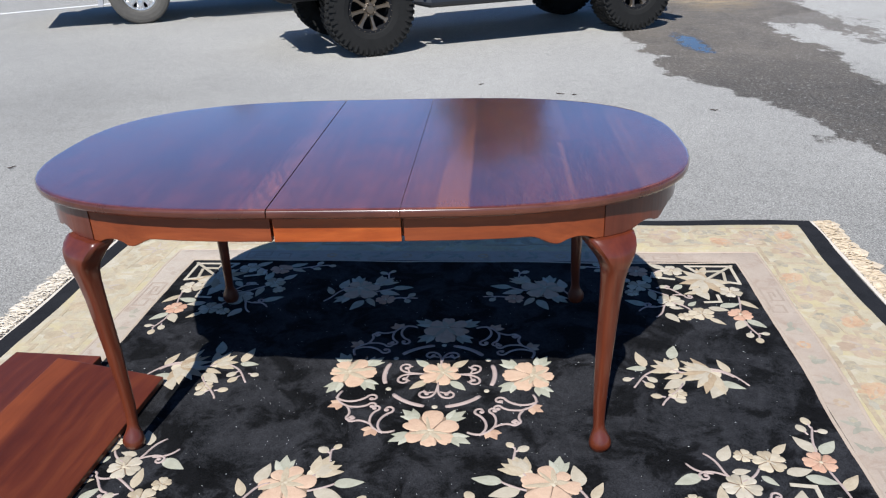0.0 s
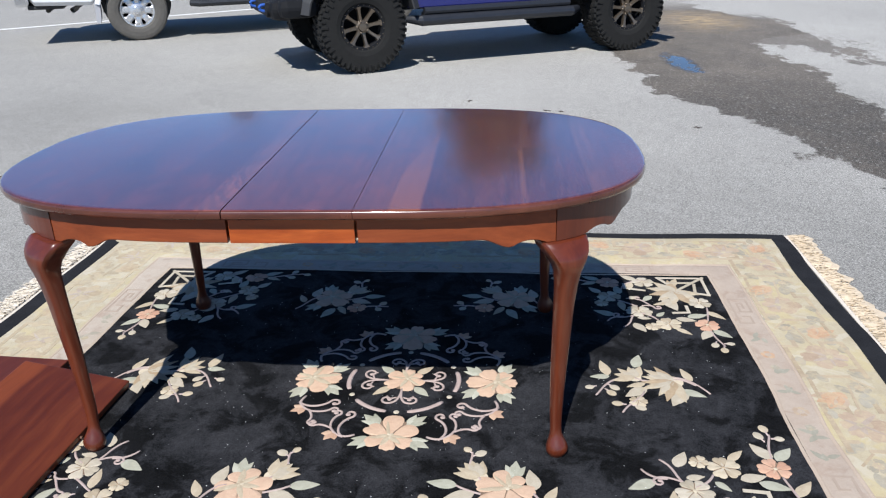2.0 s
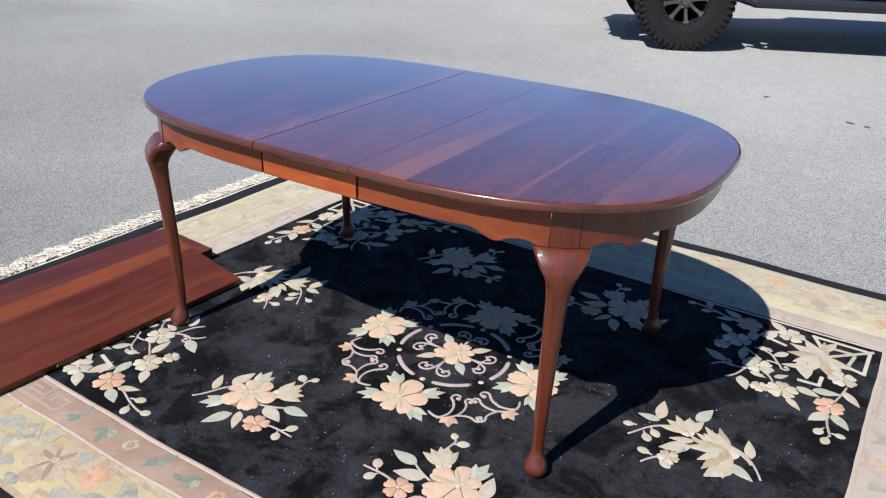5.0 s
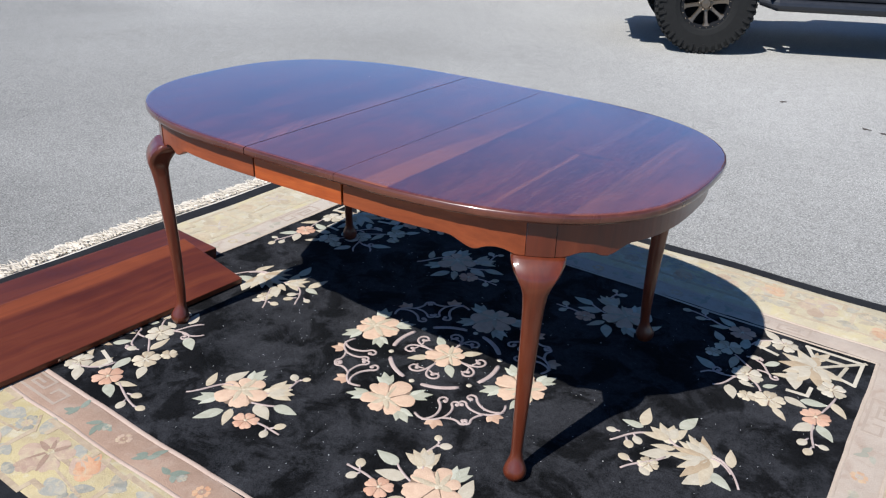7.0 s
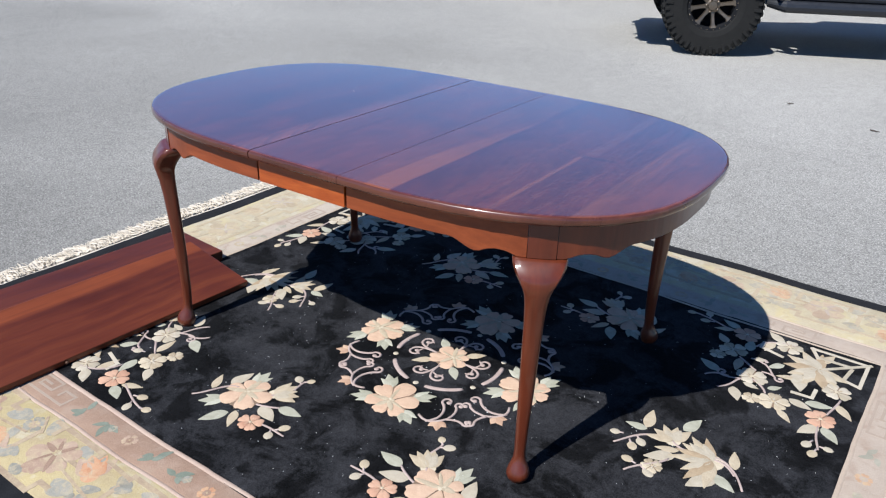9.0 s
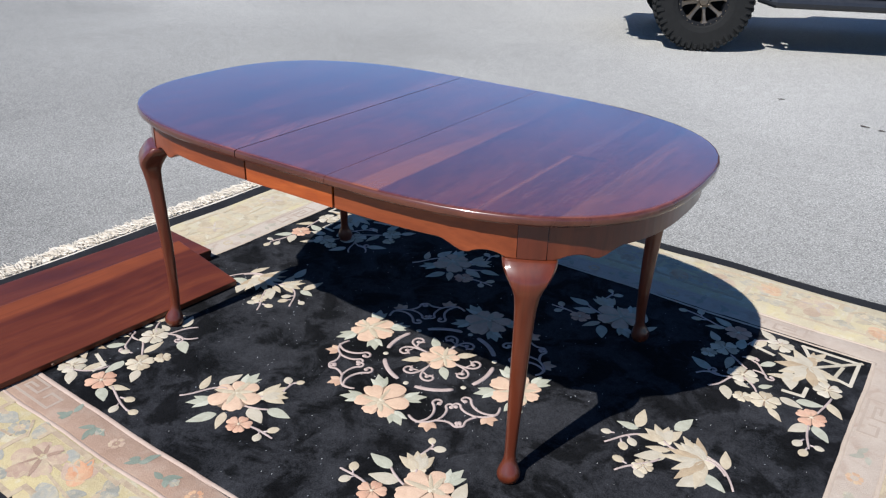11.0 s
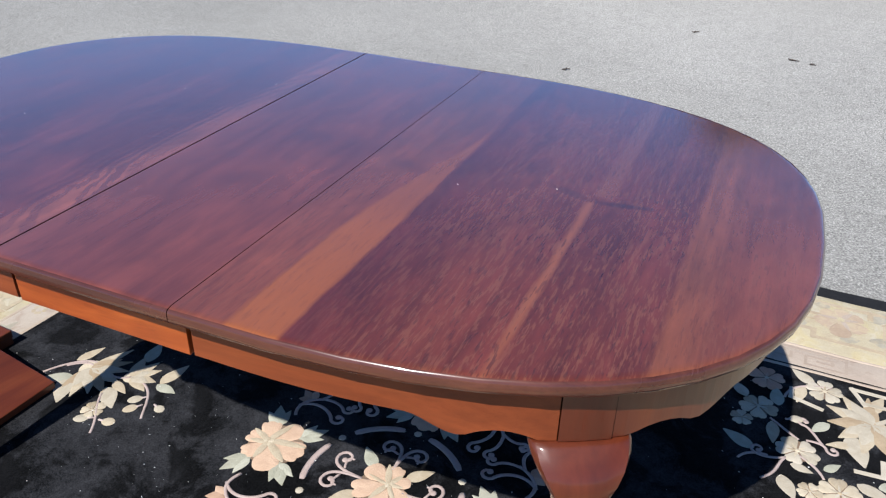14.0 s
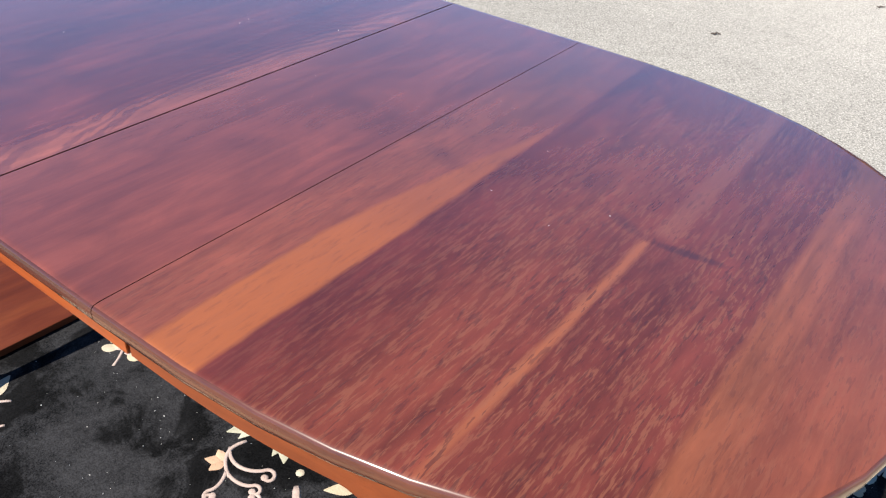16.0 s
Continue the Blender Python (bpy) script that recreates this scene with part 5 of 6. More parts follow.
def lint():
    """Specks of lint caught in the dark pile."""
    rnd = random.Random(3)
    verts, faces = [], []
    for k in range(700):
        if k % 7 == 0:
            cx, cy = rnd.uniform(-0.85, 1.3), rnd.uniform(-0.85, 0.7)
        x, y = cx + rnd.gauss(0, 0.16), cy + rnd.gauss(0, 0.12)
        if not (-0.92 < x < 1.3 and -0.85 < y < 0.75):
            continue
        r, a = rnd.choice((0.0006, 0.0007, 0.0009, 0.0013)), rnd.random() * 3.1
        b = len(verts)
        for k, (u, v) in enumerate(((1.6, 0), (0, 0.7), (-1.6, 0), (0, -0.7))):
            verts.append((x + r * (u * math.cos(a) - v * math.sin(a)), y + r * (u * math.sin(a) + v * math.cos(a)), PILE + 0.0008))
        verts.append((x, y, PILE + 0.0008 + r))
        faces += [(b + k, b + (k + 1) % 4, b + 4) for k in range(4)] + [(b + 3, b + 2, b + 1, b)]
    me = bpy.data.meshes.new("lint")
    me.from_pydata(verts, [], faces)
    me.materials.append(LINT)
    tagged(new("lint", me), "tiny white specks of lint on the rug", "lint", kind="stuff")


lint()


def dust():
    """A few bright specks on the varnish."""
    rnd = random.Random(21)
    verts, faces = [], []
    for k in range(13):
        x, y = rnd.uniform(-0.6, 0.75), rnd.uniform(-0.36, 0.36)
        r, b = rnd.choice((0.0006, 0.0008, 0.0011)), len(verts)
        verts += [(x + r, y, TOP + 0.0002), (x, y + 0.7 * r, TOP + 0.0002), (x - r, y, TOP + 0.0002), (x, y - 0.7 * r, TOP + 0.0002), (x, y, TOP + 0.0002 + 0.5 * r)]
        faces += [(b + q, b + (q + 1) % 4, b + 4) for q in range(4)] + [(b + 3, b + 2, b + 1, b)]
    me = bpy.data.meshes.new("dust")
    me.from_pydata(verts, [], faces)
    me.materials.append(LINT)
    tagged(new("dust", me), "tiny pale dust specks on the table top", "dust", kind="stuff")


dust()


# ---- two spare table leaves beside the table ----
def spare_leaf(m, half=0.155, wood=WOOD_LEAF):
    bm = bmesh.new()
    box(bm, -half, half, -1.09, 0.0, 0.0, 0.022, 0.003)
    board = thing("table_leaf", "spare mahogany table leaf lying on the rug", "table leaf", "spare table leaves", m)
    part("board", bm, wood, board)
    for x in (-0.07, 0.07):
        bm = bmesh.new()
        lathe(bm, [(0.0005, 0.0), (0.004, 0.0005), (0.0045, 0.003), (0.0045, 0.012)], 10, Matrix.Translation((half - 0.0005, -0.5 + 3 * x, 0.011)) @ Matrix.Rotation(-math.pi / 2, 4, "Y") @ Matrix.Translation((0, 0, -0.008)))
        part("dowel", bm, WOOD_DARK, board)
    return board


spare_leaf(pose(-1.108, -0.022, 0.0125, 0, 0, -4.5))
spare_leaf(pose(-1.104, -0.022, 0.0350, 0, 0, -4.5))
spare_leaf(pose(-0.705, -0.125, 0.0150, 0, 0, -3.4) @ pose(0, 0, 0, 0, 9.2, 0) @ pose(-0.178, 0, 0), 0.178, WOOD_BOARD)


# ---- vehicles ----
def wheel_meshes(radius, width, rim_r, style):
    """Meshes of a wheel whose axle is y and whose outer face looks to -y: hub, tyre, rim, ring."""
    turn = Matrix.Rotation(math.pi / 2, 4, "X")   # the lathe's z to -y
    w = width / 2
    out = {}
    bm = bmesh.new()
    prof = [(rim_r * 0.96, -w * 0.72), (rim_r * 1.06, -w * 0.92), (rim_r * 1.25, -w), (radius * 0.86, -w), (radius * 0.95, -w * 0.93), (radius * 0.985, -w * 0.8), *(() if style == "mud" else [(radius * q, w * p) for p in (-0.5, 0.0, 0.5) for q, p in ((1.0, p - 0.2), (1.0, p - 0.03), (0.975, p - 0.02), (0.975, p + 0.02), (1.0, p + 0.03), (1.0, p + 0.2))]),
            (radius * 0.985, w * 0.8), (radius * 0.95, w * 0.93), (radius * 0.86, w), (rim_r * 1.25, w), (rim_r * 1.06, w * 0.92), (rim_r * 0.96, w * 0.72)]
    lathe(bm, prof, 56, turn)
    rnd = random.Random(2)
    lugs = 44 if style == "mud" else 0
    for k in range(lugs):
        a = 2 * math.pi * k / lugs
        spin = Matrix.Rotation(a, 4, "Y")
        for row, (y0, y1, z1) in enumerate(((-w * 1.0, -w * 0.56, 0.006), (-w * 0.5, -w * 0.04, 0.01), (w * 0.02, w * 0.5, 0.01), (w * 0.56, w * 1.0, 0.006))):
            sh = Matrix.Rotation((row % 2 * 0.5) * 2 * math.pi / lugs + rnd.uniform(-0.01, 0.01), 4, "Y")
            box(bm, -0.019, 0.019, y0, y1, radius * 0.955, radius + z1 - 0.008, 0.004, spin @ sh @ Matrix.Rotation(0.22 * (-1) ** row, 4, "Z"))
        for s in (-1, 1):
            box(bm, -0.013, 0.013, min(s * w * 0.985, s * (w + 0.009)), max(s * w * 0.985, s * (w + 0.009)), radius * (0.80 if k % 2 else 0.86), radius * 0.955, 0.003, spin)
    out["tyre"] = bm
    bm = bmesh.new()
    lathe(bm, [(rim_r * 0.98, w * 0.7), (rim_r * 0.9, w * 0.4), (rim_r * 0.88, -w * 0.3), (rim_r * 0.2, -w * 0.3), (0.001, -w * 0.3)], 40, turn)
    out["hub"] = bm
    bm = bmesh.new()
    face = w * (0.78 if style == "mud" else 0.62)
    if style == "mud":
        for k in range(8):
            spin = turn @ Matrix.Rotation(2 * math.pi * k / 8, 4, "Z")
            rows = [[spin @ Vector(p) for p in ((x, s * hw, z0), (x, s * hw * 0.7, z0 + 0.014), (x, -s * hw * 0.7, z0 + 0.014), (x, -s * hw, z0), (x, -s * hw, z0 - 0.03), (x, s * hw, z0 - 0.03))]
                    for x, hw, z0, s in ((rim_r * 0.22, 0.022, face - 0.045, 1), (rim_r * 0.5, 0.016, face - 0.038, 1), (rim_r * 0.78, 0.019, face - 0.022, 1), (rim_r * 0.92, 0.042, face - 0.012, 1))]
            loft(bm, rows)
        lathe(bm, [(rim_r * 0.3, face - 0.06), (rim_r * 0.3, face - 0.035), (rim_r * 0.2, face - 0.025), (rim_r * 0.17, face - 0.005), (0.001, face - 0.002)], 24, turn)
    else:
        lathe(bm, [(rim_r * 0.98, face - 0.02), (rim_r * 0.9, face - 0.035), (rim_r * 0.86, face - 0.03)], 40, turn)
        for k in range(8):
            spin = turn @ Matrix.Rotation(2 * math.pi * k / 8, 4, "Z")
            rows = [[spin @ Vector(p) for p in ((x, hw, z0), (x, hw * 0.6, z0 + 0.016), (x, -hw * 0.6, z0 + 0.016), (x, -hw, z0), (x, -hw, z0 - 0.03), (x, hw, z0 - 0.03))]
                    for x, hw, z0 in ((rim_r * 0.25, 0.030, face - 0.03), (rim_r * 0.55, 0.044, face - 0.022), (rim_r * 0.75, 0.046, face - 0.024), (rim_r * 0.86, 0.066, face - 0.03), (rim_r * 0.93, 0.078, face - 0.04))]
            loft(bm, rows)
        lathe(bm, [(rim_r * 0.58, face - 0.045), (rim_r * 0.54, face - 0.018), (rim_r * 0.40, face - 0.01), (rim_r * 0.24, face), (rim_r * 0.22, face + 0.016), (rim_r * 0.12, face + 0.02), (0.001, face + 0.02)], 28, turn)
    out["rim"] = bm
    bm = bmesh.new()
    lathe(bm, [(rim_r * 0.86, face - 0.03), (rim_r * 0.9, face + 0.002), (rim_r * 1.03, face + 0.004), (rim_r * 1.06, face - 0.01), (rim_r * 1.04, face - 0.05)], 44, turn)
    out["ring"] = bm
    # one nut of the hub and one bolt of the ring, with the places of their repeats
    bm = bmesh.new()
    lathe(bm, [(0.011, -0.03), (0.011, 0.006), (0.006, 0.01), (0.0003, 0.01)], 6, turn)
    nuts = 5 if style == "mud" else 8
    out["nut"] = bm, [turn @ Vector((rim_r * 0.26 * math.cos(6.2832 * k / nuts), rim_r * 0.26 * math.sin(6.2832 * k / nuts), face - 0.02)) for k in range(nuts)]
    bm = bmesh.new()
    lathe(bm, [(0.005, -0.004), (0.005, 0.004), (0.003, 0.005), (0.0003, 0.005)], 6, turn)
    bolts = 24 if style == "mud" else 0
    out["bolt"] = bm, [turn @ Vector((rim_r * 0.965 * math.cos(6.2832 * k / 24), rim_r * 0.965 * math.sin(6.2832 * k / 24), face + 0.003)) for k in range(bolts)]
    return out


def add_wheels(car, places, radius, width, rim_r, style, mats):
    ms = wheel_meshes(radius, width, rim_r, style)
    first = None
    for x, y in places:
        if first is None:
            hub = part("wheel", ms["hub"], mats["hub"], car, smooth=True)
            kids = [(part(n, ms[n], mats[n], hub), Vector()) for n in ("tyre", "rim", "ring")]
            for n in ("nut", "bolt"):
                bm, spots = ms[n]
                if not spots:
                    bm.free()
                    continue
                one = part(n, bm, mats["bolt"], hub)
                one.location = spots[0]
                kids.append((one, spots[0]))
                for p in spots[1:]:
                    o = new(n, one.data)
                    o.parent = hub
                    o.location = p
                    kids.append((o, p))
            first = (hub, kids)
        else:
            hub = new("wheel", first[0].data)
            hub.parent = car
            for k, p in first[1]:
                o = new(k.name.split(".")[0], k.data)
                o.parent = hub
                o.location = p
        hub.matrix_local = Matrix.Translation((x, y, radius)) @ Matrix.Rotation(0 if y < 0 else math.pi, 4, "Z") @ Matrix.Rotation(0.4 * x, 4, "Y")


def shell(bm, stations, bevel=0.05):
    """A car body: stations along x of half width and heights, joined with rounded shoulders."""
    rings = []
    for x, w, z0, z1 in stations:
        b = min(bevel, (z1 - z0) / 3)
        rings.append([(x, -w + b, z0), (x, -w, z0 + b), (x, -w, z1 - b), (x, -w + b, z1), (x, w - b, z1), (x, w, z1 - b), (x, w, z0 + b), (x, w - b, z0)])
    loft(bm, rings)


def arch(bm, x, y, r0, r1, w, a0=0.15, a1=math.pi - 0.15, n=14, z=0.5):
    """A wheel-arch flare."""
    rows = []
    for k in range(n + 1):
        a = a0 + (a1 - a0) * k / n
        c, s = math.cos(a), math.sin(a)
        rows.append([(x + r0 * c, y, z + r0 * s), (x + r0 * c, y + w, z + r0 * s), (x + (r0 + 0.015) * c, y + w * 1.02, z + (r0 + 0.015) * s), (x + r1 * c, y + w * 0.85, z + r1 * s), (x + r1 * c, y, z + r1 * s)])
    loft(bm, rows)


def off_roader():
    """Local +x is forward; -y is its right side."""
    car = thing("off_road_car", "lifted dark blue off-road car with bronze wheels on the asphalt", "car", m=pose(0.155, 7.24, 0, 0, 0, -155.4))
    hb, ht = 1.55, 0.80
    add_wheels(car, [(hb, ht), (-hb, ht), (hb, -ht), (-hb, -ht)], 0.455, 0.32, 0.225, "mud", {"hub": BLACK_METAL, "tyre": RUBBER, "rim": BRONZE, "ring": BLACK_METAL, "bolt": BRONZE})
    bm = bmesh.new()
    shell(bm, [(-2.12, 0.74, 0.72, 1.25), (-2.08, 0.78, 0.70, 1.28), (-1.0, 0.80, 0.66, 1.30), (0.75, 0.80, 0.66, 1.30), (0.95, 0.72, 0.72, 1.30), (2.0, 0.62, 0.78, 1.24), (2.08, 0.58, 0.80, 1.20)])
    part("body", bm, BLUE_PAINT, car, "dark blue painted tub and hood", smooth=False)
    bm = bmesh.new()
    shell(bm, [(-2.05, 0.68, 1.302, 1.86), (-1.9, 0.70, 1.302, 1.88), (0.35, 0.68, 1.302, 1.88), (0.78, 0.70, 1.302, 1.36)], 0.06)
    part("hard_top", bm, PLASTIC, car, "black hard top")
    for s in (-1, 1):
        for x0, x1 in ((-0.95, -0.12), (-0.06, 0.70)):
            bm = bmesh.new()
            y0, y1 = sorted((s * 0.79, s * 0.818))
            box(bm, x0, x1, y0, y1, 0.70, 1.27, 0.012)
            door = part("door", bm, BLUE_PAINT, car, "blue door")
            bm = bmesh.new()
            y0, y1 = sorted((s * 0.815, s * 0.845))
            box(bm, x0 + 0.05, x0 + 0.20, y0, y1, 1.13, 1.165, 0.008)
            part("door_handle", bm, PLASTIC, door)
            bm = bmesh.new()
            y0, y1 = sorted((s * 0.69, s * 0.712))
            box(bm, x0 + 0.05, x1 - 0.08, y0, y1, 1.37, 1.76, 0.02)
            part("window", bm, DARK_GLASS, door)
        bm = bmesh.new()
        tube(bm, [(1.04, s * 0.78, 0.49), (0.90, s * 0.87, 0.475), (-0.86, s * 0.87, 0.475), (-0.98, s * 0.78, 0.49)], [0.035, 0.055, 0.055, 0.035], 12)
        tube(bm, [(0.86, s * 0.83, 0.565), (-0.84, s * 0.83, 0.565)], 0.04, 10)
        for x in (-0.7, 0, 0.75):
            y0, y1 = sorted((s * 0.5, s * 0.84))
            box(bm, x - 0.03, x + 0.03, y0, y1, 0.46, 0.53, 0.006)
        part("step_bar", bm, SLIDER, car, "black tubular side step")
        bm = bmesh.new()
        y0, y1 = sorted((s * 0.74, s * 0.82))
        box(bm, -1.02, 1.02, y0, y1, 0.60, 0.69, 0.012)
        part("rocker_panel", bm, BLUE_PAINT, car)
        for x in (hb, -hb):
            bm = bmesh.new()
            arch(bm, x, s * 0.62, 0.54, 0.62, s * 0.34, z=0.52)
            part("fender_flare", bm, PLASTIC, car, "black plastic wheel flare")
            bm = bmesh.new()
            tube(bm, [(x, s * 0.55, 0.98), (x, s * 0.56, 0.55)], 0.035, 8)
            tube(bm, [(x, s * 0.55, 0.95), (x, s * 0.56, 0.6)], 0.06, 8)
            part("shock_absorber", bm, UNDERSIDE, car)
        bm = bmesh.new()
        lathe(bm, [(0.09, -0.02), (0.085, 0.01), (0.06, 0.02), (0.001, 0.025)], 20, Matrix.Translation((2.09, s * 0.42, 1.05)) @ Matrix.Rotation(math.pi / 2, 4, "Y"))
        part("headlight", bm, CHROME, car, smooth=True)
        bm = bmesh.new()
        box(bm, -2.15, -2.11, s * 0.66 - 0.05, s * 0.66 + 0.05, 0.95, 1.2, 0.008)
        part("tail_light", bm, RED_LENS, car)
        bm = bmesh.new()
        tube(bm, bezier((2.40, s * 0.32, 0.675), (2.495, s * 0.32, 0.69), (2.495, s * 0.32, 0.61), (2.41, s * 0.32, 0.615), 10), 0.015, 10)
        part("tow_hook", bm, HOOK_BLUE, car, "bright blue tow hook")
    bm = bmesh.new()
    box(bm, 2.16, 2.42, -0.72, 0.72, 0.54, 0.74, 0.085)
    box(bm, 2.05, 2.2, -0.35, 0.35, 0.56, 0.70, 0.01)
    for s in (-1, 1):
        box(bm, 1.98, 2.36, s * 0.80 - 0.10, s * 0.80 + 0.10, 0.57, 0.76, 0.08)
        lathe(bm, [(0.07, 0), (0.07, 0.05), (0.05, 0.055), (0.0005, 0.05)], 16, Matrix.Translation((2.39, s * 0.55, 0.64)) @ Matrix.Rotation(math.pi / 2, 4, "Y"))
    part("front_bumper", bm, BLACK_METAL, car, "black steel bumper")
    bm = bmesh.new()
    box(bm, -2.36, -2.14, -0.78, 0.78, 0.55, 0.74, 0.03)
    part("rear_bumper", bm, BLACK_METAL, car)
    bm = bmesh.new()
    for s in (-1, 1):
        box(bm, -2.1, 2.2, s * 0.42 - 0.05, s * 0.42 + 0.05, 0.60, 0.71, 0.01)
    for x in (hb, -hb):
        tube(bm, [(x, -0.66, 0.455), (x, 0.66, 0.455)], 0.05, 10)
        lathe(bm, [(0.001, -0.13), (0.10, -0.10), (0.15, 0.0), (0.10, 0.10), (0.001, 0.13)], 14, Matrix.Translation((x, 0.1, 0.455)))
    box(bm, -0.6, 0.5, -0.3, 0.3, 0.52, 0.62, 0.03)
    tube(bm, [(hb + 0.15, -0.6, 0.50), (hb + 0.15, 0.6, 0.56)], 0.022, 8)
    part("chassis", bm, UNDERSIDE, car)
    bm = bmesh.new()
    for k in range(7):
        y = -0.24 + 0.08 * k
        box(bm, 2.075, 2.10, y - 0.022, y + 0.022, 0.90, 1.16, 0.006)
    part("grille", bm, PLASTIC, car)
    bm = bmesh.new()
    box(bm, -2.45, -2.16, -0.40, 0.40, 0.85, 1.6, 0.12)
    part("spare_wheel", bm, RUBBER, car)
    return car


def pickup():
    """Local +x is forward; -y is its right side."""
    car = thing("pickup_truck", "white pickup truck with silver wheels and chrome rear bumper", "truck", m=pose(-3.2, 10.25, 0, 0, 0, 23.2))
    hb, ht = 1.83, 0.80
    add_wheels(car, [(hb, -ht), (-hb, -ht), (hb, ht), (-hb, ht)], 0.405, 0.26, 0.235, "road", {"hub": BLACK_METAL, "tyre": RUBBER_GREY, "rim": SILVER, "ring": SILVER, "bolt": CHROME})
    bm = bmesh.new()
    shell(bm, [(-3.16, 0.88, 0.58, 1.30), (-3.10, 0.96, 0.53, 1.36), (-2.40, 0.98, 0.505, 1.36), (-2.37, 0.98, 0.53, 1.36), (-2.32, 0.98, 0.60, 1.36), (-1.36, 0.98, 0.60, 1.36), (-1.31, 0.98, 0.52, 1.36), (-0.62, 0.98, 0.52, 1.36), (-0.60, 0.98, 0.52, 1.36)], 0.05)
    part("cargo_bed", bm, WHITE_PAINT, car, "white bed side")
    bm = bmesh.new()
    shell(bm, [(-0.57, 0.97, 0.53, 1.36), (1.1, 0.97, 0.53, 1.36), (1.5, 0.97, 0.62, 1.30), (2.7, 0.94, 0.66, 1.22), (2.86, 0.86, 0.68, 1.16)], 0.07)
    part("cab", bm, WHITE_PAINT, car, "white cab and hood")
    bm = bmesh.new()
    shell(bm, [(-0.50, 0.80, 1.362, 1.92), (-0.3, 0.82, 1.362, 1.96), (0.55, 0.80, 1.362, 1.95), (1.2, 0.84, 1.362, 1.40)], 0.08)
    part("roof", bm, DARK_GLASS, car)
    bm = bmesh.new()
    box(bm, -3.34, -3.17, -0.93, 0.93, 0.52, 0.72, 0.04)
    for s in (-1, 1):
        box(bm, -3.31, -3.165, s * 0.93 - 0.04, s * 0.93 + 0.04, 0.53, 0.71, 0.03)
    part("rear_bumper", bm, CHROME, car, "chrome rear bumper")
    for s in (-1, 1):
        bm = bmesh.new()
        y0, y1 = sorted((s * 0.72, s * 0.96))
        loft(bm, [[(x - b, y0, z), (x - b, y1 - 0.01, z), (x - b * 0.6, y1, z), (x + b * 0.6, y1, z), (x + b, y1 - 0.01, z), (x + b, y0, z)]
                  for x, z, b in ((-hb - 0.50, 0.62, 0.035), (-hb - 0.50, 0.45, 0.035), (-hb - 0.51, 0.31, 0.032), (-hb - 0.515, 0.265, 0.024))])
        part("mud_flap", bm, GREY_FLAP, car, "light grey mud flap")
        for x in (hb, -hb):
            bm = bmesh.new()
            arch(bm, x, s * 0.80, 0.46, 0.53, s * 0.20, z=0.44)
            part("wheel_arch", bm, WHITE_PAINT, car)
            bm = bmesh.new()
            lathe(bm, [(0.47, -0.02), (0.47, 0.02), (0.001, 0.02)], 28, Matrix.Translation((x, s * 0.60, 0.52)) @ Matrix.Rotation(-s * math.pi / 2, 4, "X"))
            part("wheel_well", bm, PLASTIC, car)
        bm = bmesh.new()
        tube(bm, [(-1.1, s * 0.90, 0.47), (-1.0, s * 0.96, 0.46), (1.1, s * 0.96, 0.46), (1.2, s * 0.90, 0.47)], 0.05, 10)
        part("step_bar", bm, SLIDER, car, "dark tubular side step")
        bm = bmesh.new()
        box(bm, -3.19, -3.14, s * 0.86 - 0.07, s * 0.86 + 0.07, 0.88, 1.25, 0.01)
        part("tail_light", bm, RED_LENS, car)
        for x0, x1 in ((-0.5, 0.25), (0.3, 1.15)):
            bm = bmesh.new()
            y0, y1 = sorted((s * 0.965, s * 0.982))
            box(bm, x0, x1, y0, y1, 0.62, 1.33, 0.008)
            part("door", bm, WHITE_PAINT, car)
    bm = bmesh.new()
    tube(bm, [(-1.2, -0.45, 0.56), (-2.3, -0.55, 0.56), (-2.52, -0.72, 0.53), (-2.64, -0.86, 0.455)], 0.028, 12, caps=False)
    tube(bm, [(-2.60, -0.82, 0.475), (-2.655, -0.88, 0.445)], [0.034, 0.037], 14, caps=False)
    part("exhaust_pipe", bm, DULL_STEEL, car, "dull steel exhaust pipe")
    bm = bmesh.new()
    box(bm, -3.20, -2.75, -0.88, 0.88, 0.475, 0.525, 0.02)
    tube(bm, [(-3.0, -0.5, 0.49), (-3.0, -0.5, 0.43), (-3.0, 0.5, 0.43), (-3.0, 0.5, 0.49)], 0.03, 8)
    part("hitch_frame", bm, UNDERSIDE, car, "dark steel hitch frame")
    bm = bmesh.new()
    for s in (-1, 1):
        box(bm, -3.1, 2.7, s * 0.45 - 0.05, s * 0.45 + 0.05, 0.50, 0.64, 0.01)
    for x in (hb, -hb):
        tube(bm, [(x, -0.7, 0.405), (x, 0.7, 0.405)], 0.05, 10)
    box(bm, -0.9, 0.9, -0.35, 0.35, 0.44, 0.55, 0.03)
    part("chassis", bm, UNDERSIDE, car)
    return car


off_roader()
pickup()


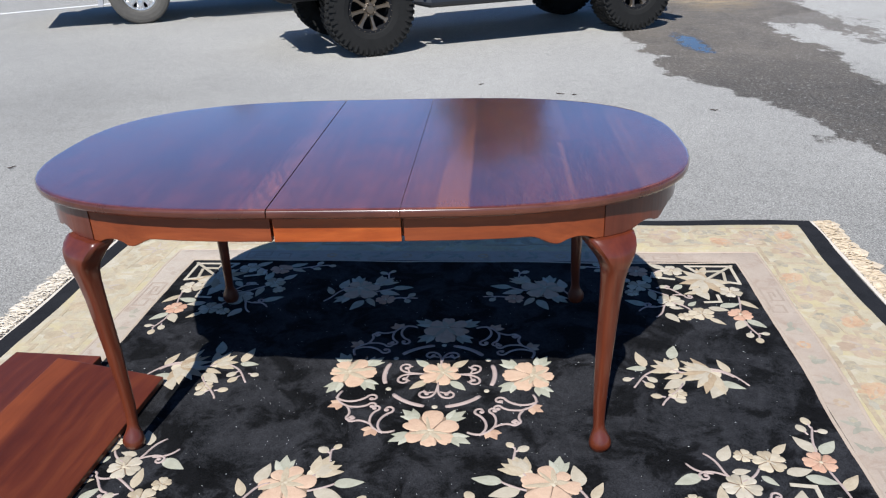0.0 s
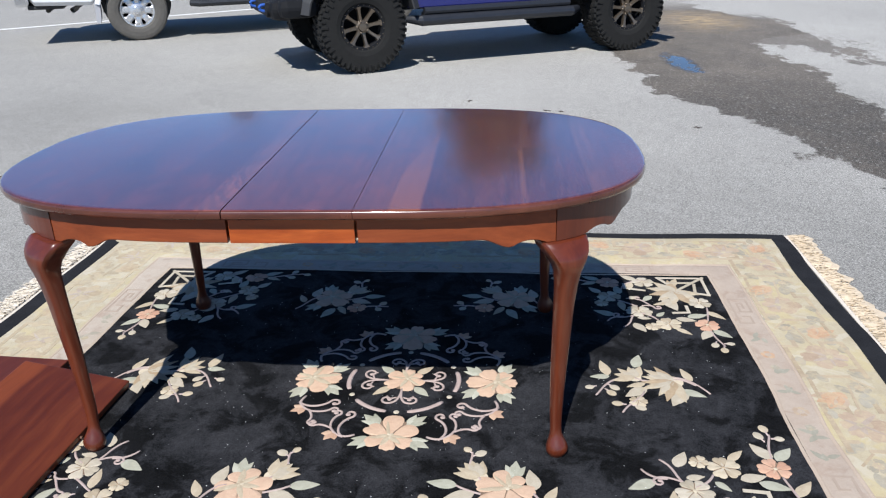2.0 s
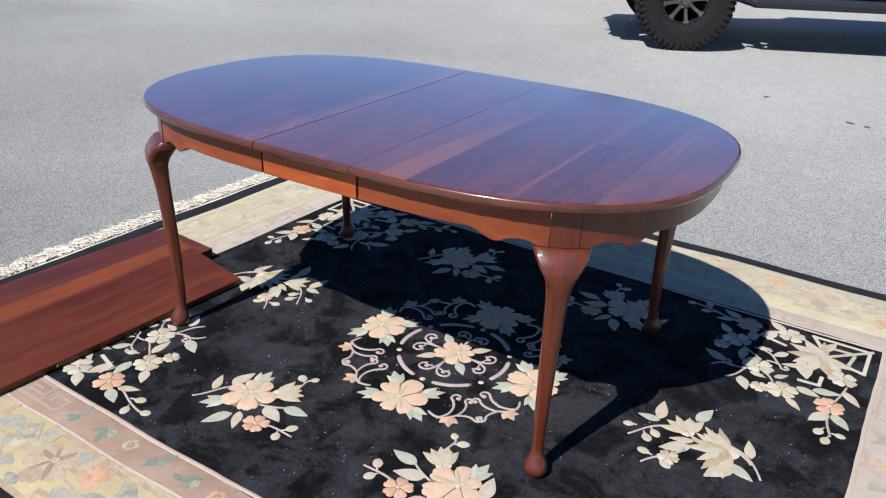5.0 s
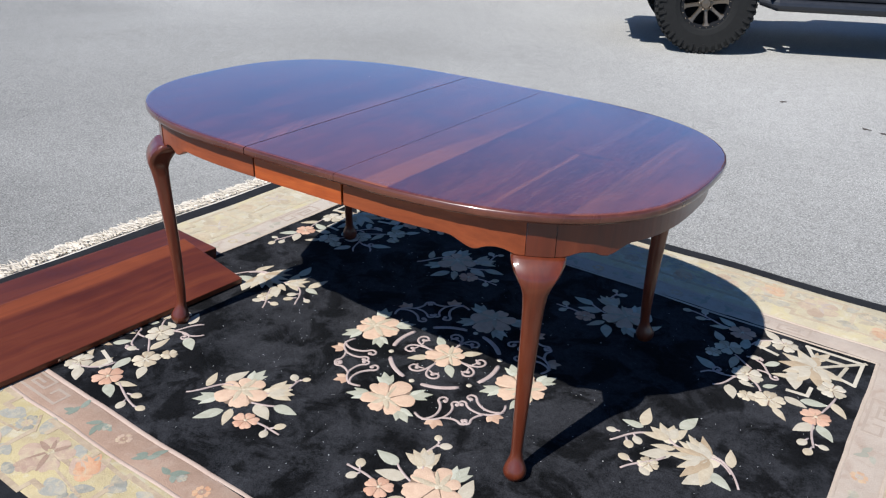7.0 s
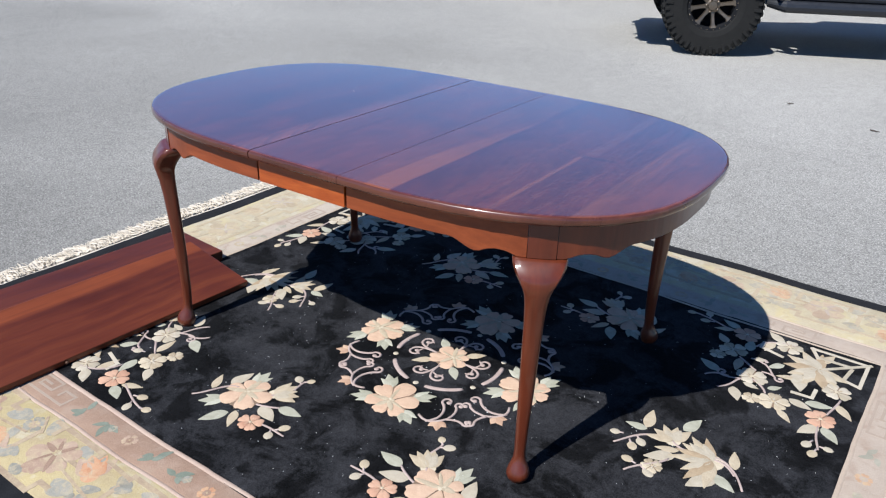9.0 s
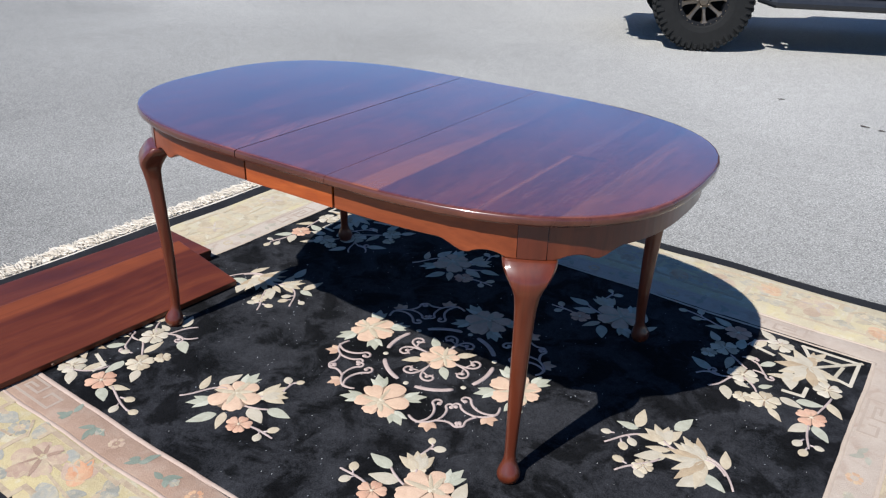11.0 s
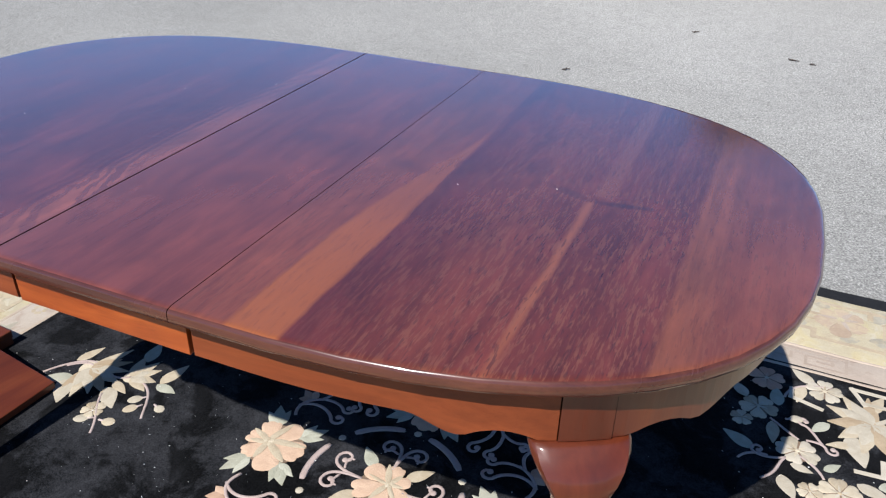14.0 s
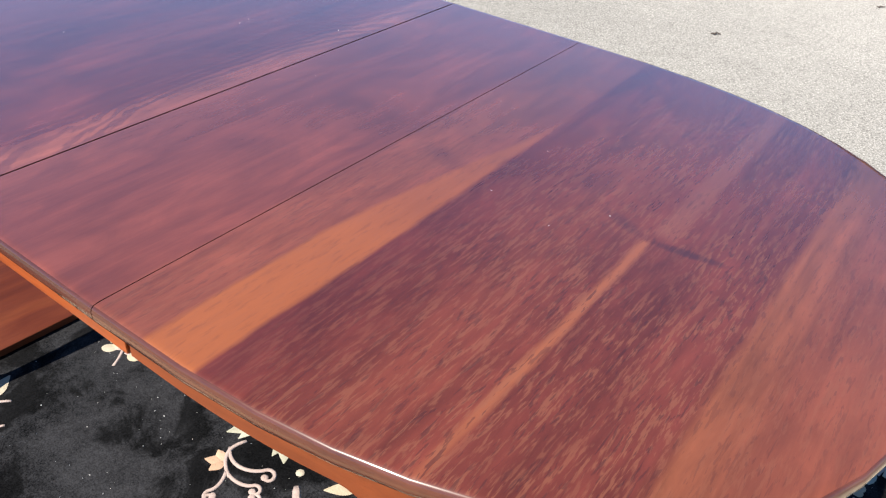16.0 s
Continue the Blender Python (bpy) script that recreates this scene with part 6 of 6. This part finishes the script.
# ---- the tree whose crown the varnish mirrors ----
def far_tree(x, y, height, spread, seed, leaves=130):
    tree = thing("tree", "tall leafy tree far beyond the parked cars", "tree", m=Matrix.Translation((x, y, 0)))
    rnd = random.Random(seed)
    bm = bmesh.new()
    trunk = [(0.05 * math.sin(h * 1.7), 0.04 * math.cos(h * 1.3), h) for h in np.linspace(0, height * 0.85, 12)]
    tube(bm, trunk, [(0.11 - 0.008 * i) * spread / 1.2 for i in range(12)], 9)
    tips = []
    middle = height - 1.05 * spread
    for k in range(46):
        a, up, far = rnd.random() * 6.28, rnd.uniform(-1, 1), rnd.uniform(0.35, 0.9)
        l = spread * far * math.sqrt(1 - 0.8 * up * up)
        end = (l * math.cos(a), l * math.sin(a), middle + 0.85 * spread * up)
        h = max(0.8, min(height * 0.8, end[2] - 0.5 * l))
        tube(bm, bezier((0, 0, h - 0.2), (0.3 * end[0], 0.3 * end[1], h), (0.7 * end[0], 0.7 * end[1], end[2] - 0.1), end, 5), [spread * r for r in (0.022, 0.018, 0.015, 0.011, 0.007, 0.004)], 5)
        tips.append(end)
        tips.append((0.6 * end[0], 0.6 * end[1], 0.6 * end[2] + 0.4 * h))
    part("trunk", bm, BARK, tree)
    verts, faces = [], []
    for cx, cy, cz in tips:
        for _ in range(leaves):
            p = Vector((cx + rnd.gauss(0, 0.14 * spread), cy + rnd.gauss(0, 0.14 * spread), cz + rnd.gauss(0, 0.13 * spread)))
            q = Euler((rnd.random() * 6, rnd.random() * 6, rnd.random() * 6)).to_matrix()
            s = spread * rnd.uniform(0.035, 0.07)
            b = len(verts)
            verts += [tuple(p + q @ Vector(c) * s) for c in ((-1, 0, 0), (0, 0.5, 0.12), (1, 0, 0), (0, -0.5, 0.12))]
            faces.append((b, b + 1, b + 2, b + 3))
    me = bpy.data.meshes.new("crown")
    me.from_pydata(verts, [], faces)
    me.materials.append(LEAF)
    crown = new("crown", me)
    crown.parent = tree
    tagged(crown, "dark green leafy crown")


far_tree(0.35, 45.0, 16.2, 3.9, 4, 120)
far_tree(-15.5, 45.0, 9.4, 1.3, 9, 40)


# ---- litter on the asphalt ----
def debris(x, y, length, ang, seed):
    rnd = random.Random(seed)
    bm = bmesh.new()
    pts = [(length * (k / 5 - 0.5), 0.012 * rnd.uniform(-1, 1), 0.006 + 0.004 * rnd.random()) for k in range(6)]
    tube(bm, pts, [0.002, 0.004, 0.005, 0.004, 0.003, 0.002], 6)
    ob = part("twig", bm, TWIG)
    ob.matrix_world = pose(x, y, 0.0, 0, 0, ang)
    tagged(ob, "small dry twig lying on the asphalt", "twig", "scattered twigs")


for i, (x, y, l, a) in enumerate(((0.87, 3.90, 0.07, -25), (0.98, 3.86, 0.04, 10), (0.25, 4.3, 0.05, 40), (1.35, 2.9, 0.06, 70), (-0.3, 3.1, 0.05, 20), (1.9, 3.3, 0.06, 0), (-2.6, 2.2, 0.05, 50))):
    debris(x, y, l, a, i)
